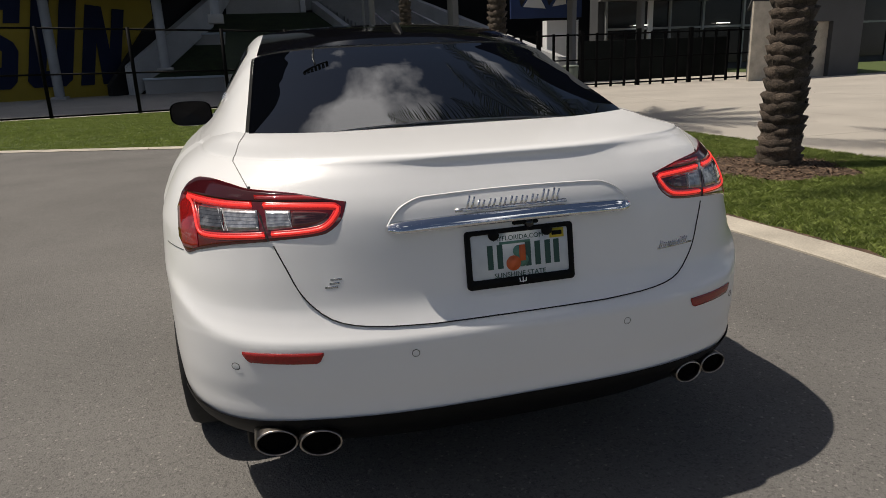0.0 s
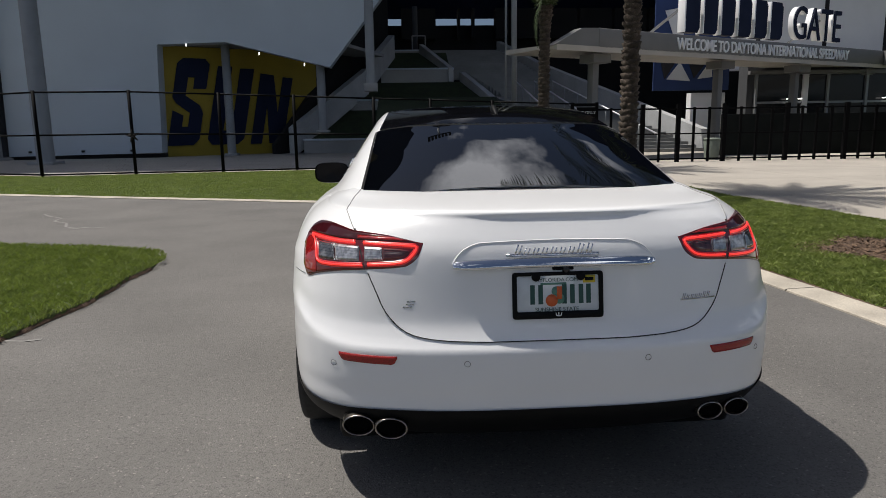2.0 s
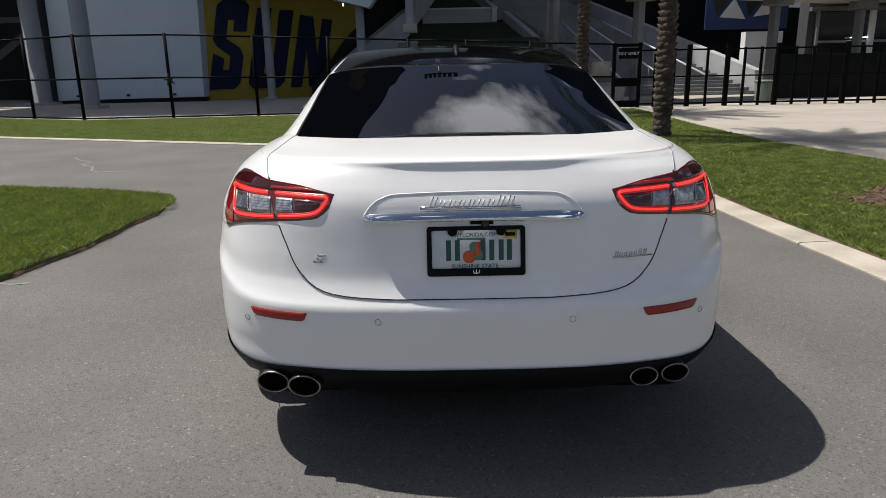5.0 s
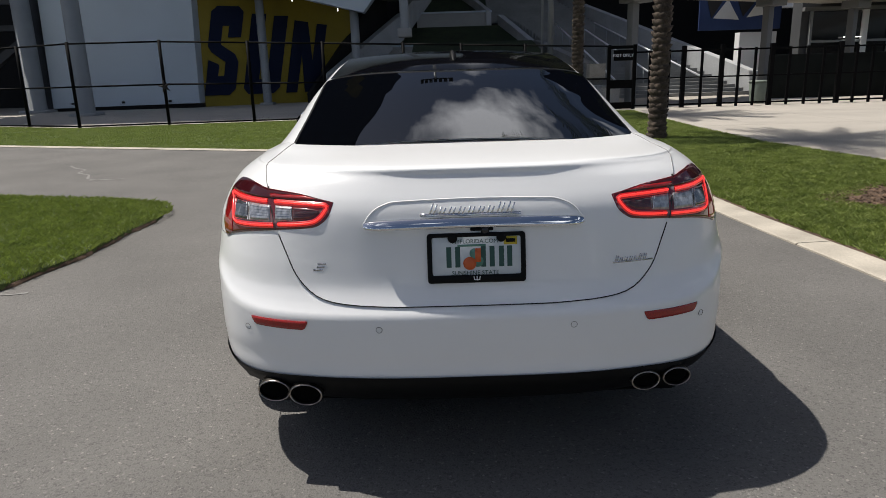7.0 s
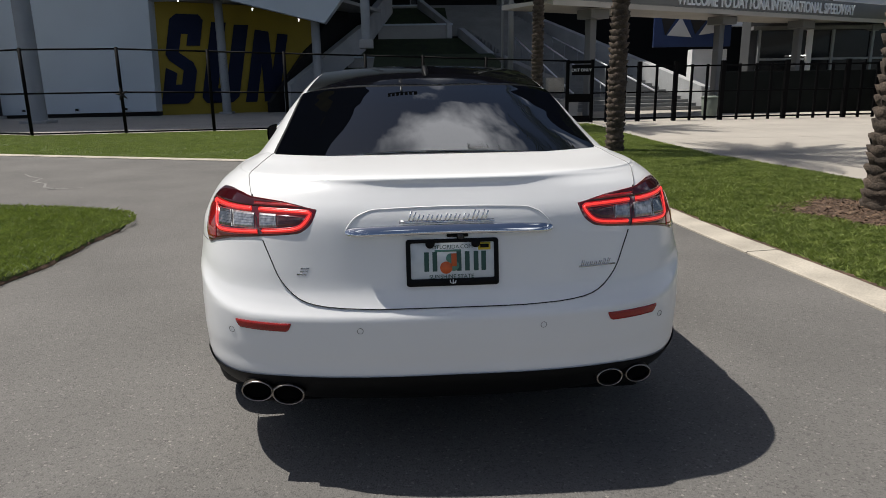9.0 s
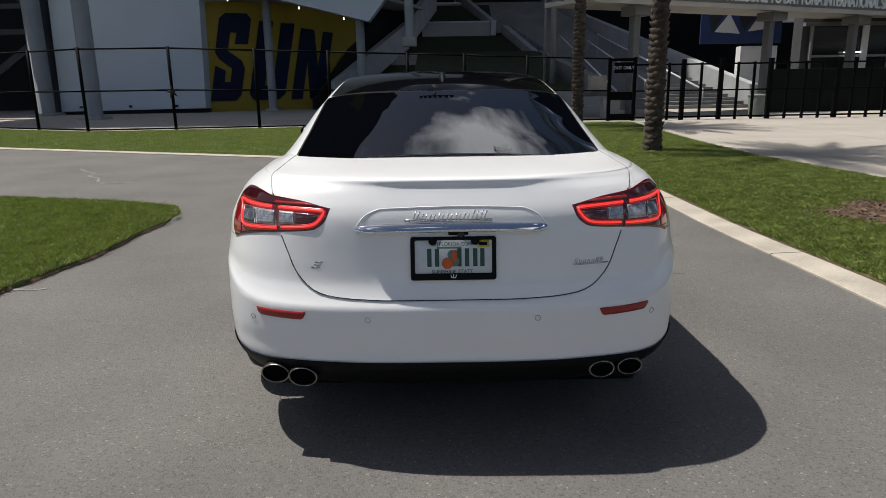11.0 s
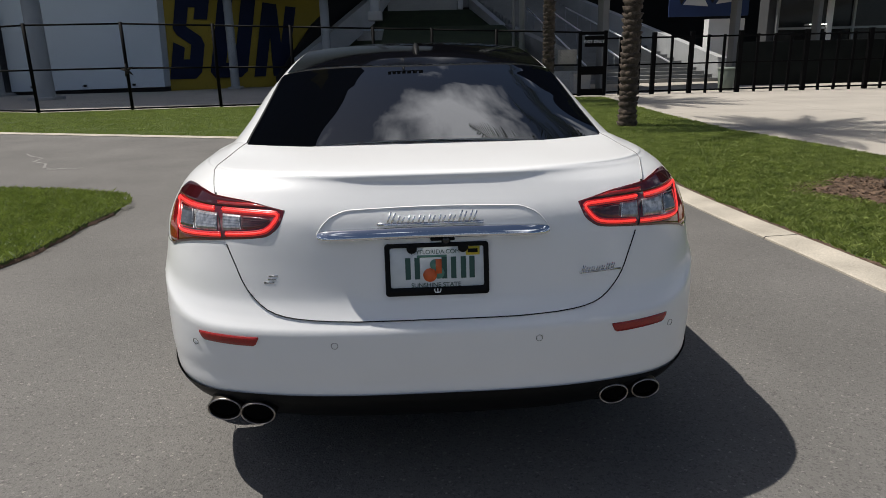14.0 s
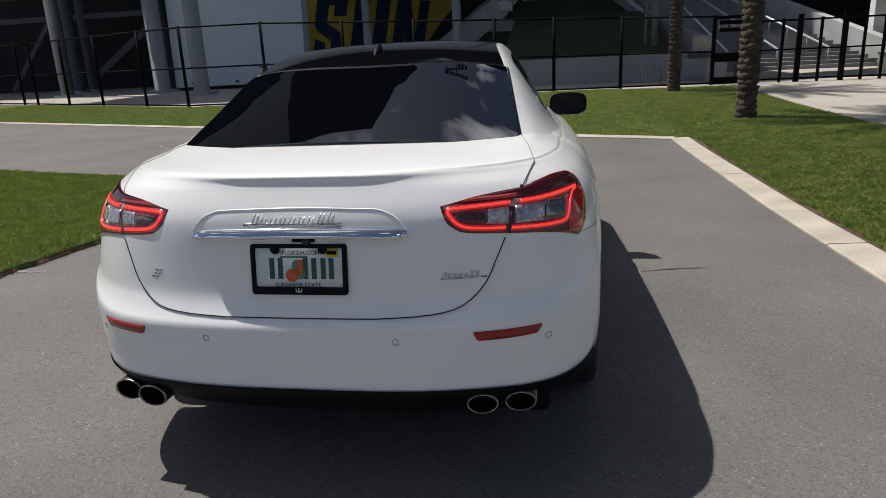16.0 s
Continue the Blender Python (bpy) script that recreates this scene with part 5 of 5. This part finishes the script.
# columns; the slate ones carry the left bay's shade in their colour
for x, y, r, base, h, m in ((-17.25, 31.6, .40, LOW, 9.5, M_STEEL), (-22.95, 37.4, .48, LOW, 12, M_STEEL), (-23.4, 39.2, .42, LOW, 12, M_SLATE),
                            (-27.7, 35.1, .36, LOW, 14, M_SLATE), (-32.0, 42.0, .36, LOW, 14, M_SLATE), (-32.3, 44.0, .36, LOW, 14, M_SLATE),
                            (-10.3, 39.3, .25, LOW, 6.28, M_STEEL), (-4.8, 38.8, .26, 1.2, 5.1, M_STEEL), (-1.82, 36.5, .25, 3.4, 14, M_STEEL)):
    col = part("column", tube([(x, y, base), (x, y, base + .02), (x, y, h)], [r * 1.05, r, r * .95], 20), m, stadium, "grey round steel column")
    part("column_foot", box((x - r * 1.5, y - r * 1.5, base - .02), (x + r * 1.5, y + r * 1.5, base + (.45 if base > 3 else .14)), .03), M_CONCRETE, col, "concrete foot")
# near-black sheet behind everything for the concourse's shade, open slots of daylight beyond
part("concourse_back", prism([(-60, LOW), (60, LOW), (60, 10.55), (-60, 10.55)], 1, 62, 63), M_DARK, stadium, "concourse back, its shade painted near black", False)
# Decks reach above the view to block sky light and darken reflections.
part("upper_deck", prism([(41.1, 20), (62.5, 11.2), (62.5, 40), (41.1, 34)], 0, -70, -4), M_NAVY, stadium, "dark seating deck, extended above the view to block sky light", False)
part("upper_deck", prism([(45, 25), (62.5, 11.2), (62.5, 40), (45, 37.5)], 0, -3.9, 40), M_NAVY, stadium, "dark seating deck, extended above the view to block sky light", False)
part("upper_deck", prism([(46, 22), (62.5, 11.2), (62.5, 30), (46, 26)], 0, 40.1, 70), M_NAVY, stadium, "dark seating deck, extended above the view to block sky light", False)
for x0, x1 in ((-3.6, -2.1), (.25, 3.3), (5.3, 5.5), (6.6, 6.8), (8.7, 9.9)):
    part("deck_beam", box((x0, 60.5, 9.2), (x1, 61.8, 11.8)), M_DARK, stadium, "dark beam", False)
for x in np.arange(-58, -3, 3.2):
    part("deck_beam", box((x, 60.5, 9.2), (x + 2.6, 61.8, 11.8)), M_DARK, stadium, "dark beam", False)
for x in np.arange(10, 58, 3.2):
    part("deck_beam", box((x, 60.5, 9.2), (x + 2.9, 61.8, 11.8)), M_DARK, stadium, "dark beam", False)
# left bay: beams and braces, the dark put into their colour
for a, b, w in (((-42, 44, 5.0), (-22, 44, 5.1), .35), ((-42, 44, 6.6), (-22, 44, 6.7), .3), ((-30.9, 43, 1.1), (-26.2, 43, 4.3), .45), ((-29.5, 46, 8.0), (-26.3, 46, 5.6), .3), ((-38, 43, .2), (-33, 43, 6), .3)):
    part("brace", beam(a, b, w, w, (0, 1, 0)), M_SLATE, stadium, "steel brace with shade painted dark grey", False)
# Near-black wall takes the place of the left bay's shade.
part("left_wall", prism([(-60, LOW), (-22.5, LOW), (-22.5, 12), (-60, 12)], 1, 48, 48.5), M_DARK, stadium, "rear wall, its shade painted near black", False)

# terraces with planted beds between sloping walls
terrace = thing("terrace", "stepped concrete planting terrace with grass beds painted as shaded", "terrace")
for x0, x1, y, z0, z1 in ((-6.2, -1.6, 40.5, LOW, .80), (-3.5, 6.5, 45.0, 2.4, 3.33), (-1.5, 3.9, 49.5, 4.6, 5.75), (-.4, 2.1, 54.0, 6.6, 7.55)):
    wall = part("terrace_wall", box((x0, y, z0), (x1, y + .4, z1 - .12)), M_CONCRETE, terrace, "grey concrete retaining wall", False)
    part("coping", box((x0 - .05, y - .06, z1 - .12), (x1 + .05, y + .46, z1), .02), M_WHITE, wall, "pale coping")
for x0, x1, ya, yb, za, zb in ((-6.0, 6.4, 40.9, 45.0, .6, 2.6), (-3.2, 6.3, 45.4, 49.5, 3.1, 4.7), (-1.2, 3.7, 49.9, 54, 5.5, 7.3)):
    part("planted_bed", prism([(ya, za - .5), (yb, zb - .5), (yb, zb), (ya, za)], 0, x0, x1), M_BED, terrace, "grass bed with its shade in the colour", False)
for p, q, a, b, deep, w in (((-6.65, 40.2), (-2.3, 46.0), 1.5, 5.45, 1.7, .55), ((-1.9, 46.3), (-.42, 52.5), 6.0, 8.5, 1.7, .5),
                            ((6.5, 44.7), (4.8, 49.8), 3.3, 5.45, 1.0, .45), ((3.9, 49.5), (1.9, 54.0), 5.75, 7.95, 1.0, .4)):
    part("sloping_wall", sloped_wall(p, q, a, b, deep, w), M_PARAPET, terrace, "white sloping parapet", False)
guard = [(1.0, 54.2, 7.55), (2.05, 54.2, 7.55), (2.05, 54.2, 8.65), (1.0, 54.2, 8.65)]
for a, b in zip(guard, guard[1:] + guard[:1]):
    part("guard_rail", beam(a, b, .09, .09, (0, 1, 0)), M_STEEL, terrace, "grey steel guard rail", False)
part("upper_post", tube([(1.3, 56, 7.5), (1.3, 56, 11.2)], .22, 12), M_SLATE, terrace, "dark post at the head of the stairs")

# broad stairs up to the stands
stairs = thing("stadium_stairs", "broad grey concrete stairs with white walls and handrails", "stairs")
RISE = .172
for i in range(45):
    z = LOW + RISE * i
    y = float(np.interp(z, [LOW, 3.5, 7.7], [33.0, 45.0, 56.0]))
    x0 = float(np.interp(y, [33, 45, 49.6, 49.7, 54, 56], [6.9, 6.7, 5.0, 4.0, 2.0, 1.6]))
    x1 = 15.8 - .335 * (y - 33)
    part("tread", prism([(x0, y), (x1, y), (x1, y + .62), (x0, y + .62)], 2, z - .5, z + RISE), M_STAIR, stairs, smooth=False)
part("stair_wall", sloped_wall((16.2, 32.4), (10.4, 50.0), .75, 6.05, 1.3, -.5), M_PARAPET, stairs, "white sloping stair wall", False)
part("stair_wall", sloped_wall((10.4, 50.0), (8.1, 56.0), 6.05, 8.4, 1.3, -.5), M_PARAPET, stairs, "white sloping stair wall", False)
part("stair_wall", sloped_wall((6.85, 27.3), (6.75, 44.7), 1.5, 3.4, 2.2, .45), M_STAIR, stairs, "concrete sloping stair wall", False)
# Beige instead of concrete grey puts the sunlight into this wall end.
part("wall_end", box((6.15, 26.7, 1.0), (6.82, 27.3, 1.60), .02), M_KERB, stairs, "square wall end with sunlight in its beige colour")
for x0, y0, x1, z1 in ((5.75, 26.5, 6.85, .40), (5.85, 26.8, 6.6, .74)):
    part("side_step", box((x0, y0, LOW), (x1, 27.3, z1), .02), M_CONCRETE, stairs, "grey concrete step")
for f in (.22, .47, .72):
    a, b = Vector((6.9 + 8.9 * f, 33.2, .85)), Vector((6.7 + 5.1 * f, 45.0, 4.4))
    part("handrail", tube([a, b], .05, 8), M_SIGNWHITE, stairs, "pale steel handrail")
    for t in np.linspace(0, 1, 8):
        p = a.lerp(b, t)
        part("rail_post", tube([p, p - Vector((0, 0, .85))], .03, 6), M_STEEL, stairs)
part("low_wall", box((-1.5, 27.4, LOW), (6.05, 27.8, .97), .02), M_CONCRETE, stairs, "low grey planter wall", False)
part("planted_bed", prism([(27.8, .4), (40.2, 2.6), (40.2, 3.2), (27.8, .9)], 0, -1.5, 5.6), M_BED, stairs, "grass bed with its shade in the colour", False)

# floodlight mast over the stands
mast = thing("floodlight_mast", "very tall steel floodlight mast above the stands", "floodlight", at=(-1.6, 64.5, LOW))
part("mast_tube", tube([(0, 0, 0), (0, 0, 66)], [.55, .25], 12), M_STEEL, mast)
part("lamp_rail", box((-3.4, -.15, 66), (3.4, .15, 66.4), .03), M_DARK, mast, "dark lamp rail")
for k in range(7):
    x = -3.1 + k * 1.03
    part("floodlight", prism([(-.5, 66.4), (.3, 66.4), (.5, 67.3), (-.5, 67.6)], 0, x - .35, x + .35), M_DARK, mast, "dark floodlight", False)

# flag poles
for x, y, r in ((4.68, 30.0, .06), (5.06, 30.0, .14)):
    pole = thing("mast", "slim grey steel mast before the stadium", "mast", at=(x, y, LOW))
    part("mast_tube", tube([(0, 0, 0), (0, 0, 14)], [r, r * .8], 12), M_STEEL, pole)
    part("mast_foot", box((-.25, -.25, 0), (.25, .25, .2), .02), M_CONCRETE, pole)

# ---- gate canopy with its sign ----
CA, CB = Vector((7.3, 25.6, 0)), Vector((28.6, 36.2, 0))
cd = (CB - CA).normalized()
turn = math.degrees(math.atan2(cd.y, cd.x))
canopy = thing("gate_canopy", "grey entrance canopy on columns with raised sign letters", "canopy", at=(CA.x, CA.y, 0), turn=turn)
CL = (CB - CA).length
part("fascia", box((.6, 0, 4.46), (CL, .35, 5.25), .03), M_CANOPY, canopy, "plain grey fascia")
part("canopy_roof", prism([(0, 4.3), (.4, 4.42), (3.4, 4.42), (3.4, 4.62), (0, 4.52)], 0, -1.6, CL), M_SOFFIT, canopy, "beige soffit panels", False)
part("canopy_edge", prism([(-1.7, 4.50), (.6, 4.46), (.6, 5.25), (-.3, 5.2)], 1, .02, .5), M_CANOPY, canopy, "slanted fascia end", False)
for x in (1.3, 9.4, 15.6, 22.0):
    col = part("canopy_column", box((x - .17, .9, LOW), (x + .17, 1.24, 4.35), .02), M_CANOPY, canopy, "grey steel column")
    part("column_bracket", box((x - .5, .5, 3.95), (x + .5, 1.4, 4.32), .03), M_CANOPY, col, "bracket")
o = hang("sign_lettering", lettering("WELCOME TO DAYTONA INTERNATIONAL SPEEDWAY", .70, .03, .95, .012), M_SIGNWHITE, canopy, "white raised words", False)
wd = o.dimensions.x
o.matrix_local = pose(11.85, -.04, 4.82) @ Matrix.Diagonal((13.4 / max(wd, .1), 1, 1, 1))
# maker's name as plain standing blocks, and the word after it
for i in range(6):
    x = 5.75 + i * 1.21
    blk = part("sign_block", prism([(x, 5.38), (x + .78, 5.38), (x + .92, 5.6), (x + .92, 6.9), (x + .78, 7.12), (x, 7.12)], 1, .05, .45), M_NAVY, canopy, "tall navy sign block with white edge", False)
    part("block_edge", box((x - .06, .05, 5.38), (x + .02, .47, 7.12), .02), M_SIGNWHITE, blk, "white edge")
g = hang("gate_lettering", lettering("GATE", 2.3, .09, 1.0), M_NAVY, canopy, "navy letters with white edges", False)
wd = g.dimensions.x
g.matrix_local = pose(15.9, .25, 6.22) @ Matrix.Diagonal((4.1 / max(wd, .1), 1, 1, 1))
g2 = hang("lettering_edge", lettering("GATE", 2.3, .14, 1.0), M_SIGNWHITE, canopy, "white letter edges", False)
g2.matrix_local = pose(15.84, .36, 6.22) @ Matrix.Diagonal((4.1 / max(wd, .1), 1, 1, 1))
for x in (5.2, 8.3, 11.2, 15.6):
    part("sign_strut", beam((x, 2.2, 5.2), (x + .9, .45, 6.6), .10, .10), M_STEEL, canopy, "grey strut", False)

# the canopy's far wing bends towards the service building
wing = [(CA + cd * 22.5).to_2d(), Vector((27.2, 33.2)), Vector((26.0, 30.0)), Vector((24.4, 25.5))]
for (p, q), (a, b), (c, d) in zip(zip(wing, wing[1:]), ((4.46, 4.30), (4.30, 3.75), (3.75, 3.1)), ((5.25, 5.15), (5.15, 4.75), (4.75, 4.15))):
    bm = bmesh.new()
    n = Vector((-(q - p).y, (q - p).x)).normalized() * .35
    v = [bm.verts.new((*r, z)) for r, z in ((p, a), (q, b), (q, d), (p, c), (p - n, a), (q - n, b), (q - n, d), (p - n, c))]
    for f in ((0, 1, 2, 3), (7, 6, 5, 4), (1, 0, 4, 5), (2, 1, 5, 6), (3, 2, 6, 7), (0, 3, 7, 4)):
        bm.faces.new([v[k] for k in f])
    bmesh.ops.recalc_face_normals(bm, faces=bm.faces)
    o = part("fascia_wing", bm, M_CANOPY, canopy, "plain grey fascia", False)
    o.matrix_parent_inverse = canopy.matrix_world.inverted()

# ticket hall behind the canopy
hall = thing("ticket_hall", "dark glazed hall behind the gate with a blue banner", "building")
part("wall", box((19.5, 36, LOW), (48, 37, 4.6)), M_SLATE, hall, "dark hall front", False)
part("upper_wall", prism([(18.6, 4.6), (30.5, 4.6), (30.5, 22), (18.0, 22)], 1, 40, 40.6), M_PALEWALL, hall, "pale upper wall panels", False)
part("upper_wall", prism([(30.5, 4.0), (64, 4.0), (64, 22), (30.5, 22)], 1, 40.3, 40.9), M_SLATE, hall, "dark grey upper wall", False)
for x in (22.0, 26.3, 30.3):
    part("panel_joint", box((x, 39.95, 5), (x + .25, 40.0, 14)), M_DARK, hall, "dark joint", False)
for x, wide, bold in ((19.95, 2.75, .12), (22.85, 1.3, .30), (24.2, 2.2, .12), (26.5, 2.8, .14), (29.4, 2.8, .14), (32.3, 2.8, .3), (35.2, 2.8, .14), (38.1, 2.8, .14), (41.0, 2.8, .14)):
    w = part("window", box((x + bold / 2, 35.9, LOW + .4), (x + wide, 35.96, 4.0)), M_SHOP, hall, "dark window", False)
    part("mullion", box((x - bold / 2, 35.75, LOW), (x + bold / 2, 35.95, 4.15)), M_PALEWALL if bold > .2 else M_STEEL, w, "pale mullion", False)
    part("transom", box((x + bold / 2, 35.8, 2.42), (x + wide, 35.9, 2.54)), M_STEEL, w, "grey transom", False)
part("head_beam", box((19.5, 35.7, 4.05), (48, 35.98, 4.25)), M_CANOPY, hall, "grey head beam over the windows", False)
for x in (21.7, 27.4):
    part("strip_lamp", box((x, 35.6, 2.64), (x + .9, 35.72, 2.69), .01), M_LAMPGLOW, hall, "short lit strip lamp")
part("white_block", box((15.95, 35.3, LOW), (17.9, 35.9, 3.05)), M_PALEWALL, hall, "white wall block", False)
ban = part("banner", box((13.2, 33.85, 3.12), (17.35, 33.95, 9.5), .01), M_BLUE, hall, "blue banner with a black and white pattern", False)
for pts, m in (([(13.9, 3.7), (15.2, 3.6), (14.6, 4.6)], M_BANWHITE), ([(15.0, 4.75), (16.2, 4.75), (15.4, 3.75)], M_BANBLACK), ([(13.7, 7.2), (14.6, 4.9), (14.9, 7.4)], M_BANWHITE), ([(13.5, 4.8), (14.5, 4.8), (13.8, 3.7)], M_BANBLACK), ([(15.6, 3.7), (16.4, 3.8), (16.3, 4.7)], M_BANWHITE)):
    part("banner_shape", prism(pts, 1, 33.80, 33.84), m, ban, "printed shape", False)

# Dark sheet set close behind the gates in place of the canopy's shade.
part("screen", box((12.9, 25.3, LOW + .14), (20.2, 25.4, 1.72), .01), M_SCREEN, hall, "dark sheet behind the gates standing in for canopy shade", False)

# service building at the plaza's end
svc = thing("service_building", "dark grey service building with a beige roller door", "building")
part("wall", prism([(18.35, 21.6), (21.15, 21.87), (21.15, 25.05)], 2, LOW, 3.0), M_SLATE, svc, "dark grey rendered wall", False)
part("wall", prism([(22.7, 22.03), (24.4, 22.2), (28.5, 29), (24.6, 29.3), (22.7, 26.96)], 2, LOW, 3.0), M_SLATE, svc, "dark grey rendered wall", False)
part("lintel", prism([(21.15, 21.87), (22.7, 22.03), (22.7, 26.96), (21.15, 25.05)], 2, 2.12, 3.0), M_SLATE, svc, "dark grey lintel over the door", False)
part("roof_edge", prism([(18.25, 21.5), (24.5, 22.08), (28.7, 29.1), (24.5, 29.45)], 2, 3.0, 3.12), M_SLATE, svc, "dark grey roof edge", False)
part("side_panel", prism([(18.35, 21.5), (20.8, 21.75), (20.8, 21.84), (18.35, 21.6)], 2, LOW, 2.9), M_KERB, svc, "beige wall panel", False)
door = part("roller_door", prism([(21.15, 22.1), (22.7, 22.26), (22.7, 22.34), (21.15, 22.18)], 2, LOW, 2.12), M_KERB, svc, "beige roller door", False)
for z in np.arange(LOW + .12, 2.1, .12):
    part("door_rib", beam((21.16, 22.092, z), (22.69, 22.252, z), .012, .018), M_KERB, door, "", False)
cab = thing("vending_machine", "red drinks machine under the canopy", "vending machine")
part("cabinet", box((23.75, 31.0, LOW), (24.45, 31.8, 1.75), .04), mat("vending_red", (0.07, 0.006, 0.006), 0.6, vary=0.2), cab)
part("front_panel", box((23.78, 30.97, .5), (24.4, 31.0, 1.65), .01), M_BANBLACK, cab, "dark front panel")
lawn_sheet("lawn_far", [[(x, y, LOW + .02) for x in np.linspace(24.6, 70, 8)] for y in np.linspace(22.6, 60, 8)], "far green lawn beyond the service building")
for x, y, a in ((50, 46, 20), (62, 52, 130)):
    tagged(copy_thing(second, pose(x, y, LOW, 0, 0, a)), "date palm on the far lawn")

# one spent frond hangs from the middle palm
o = part("frond", palm_frond(3.3, (.15, -1.75), random.Random(4)), M_LEAF, second, "hanging frond", False)
o.matrix_local = pose(0, 0, 5.15, 0, 0, 110)
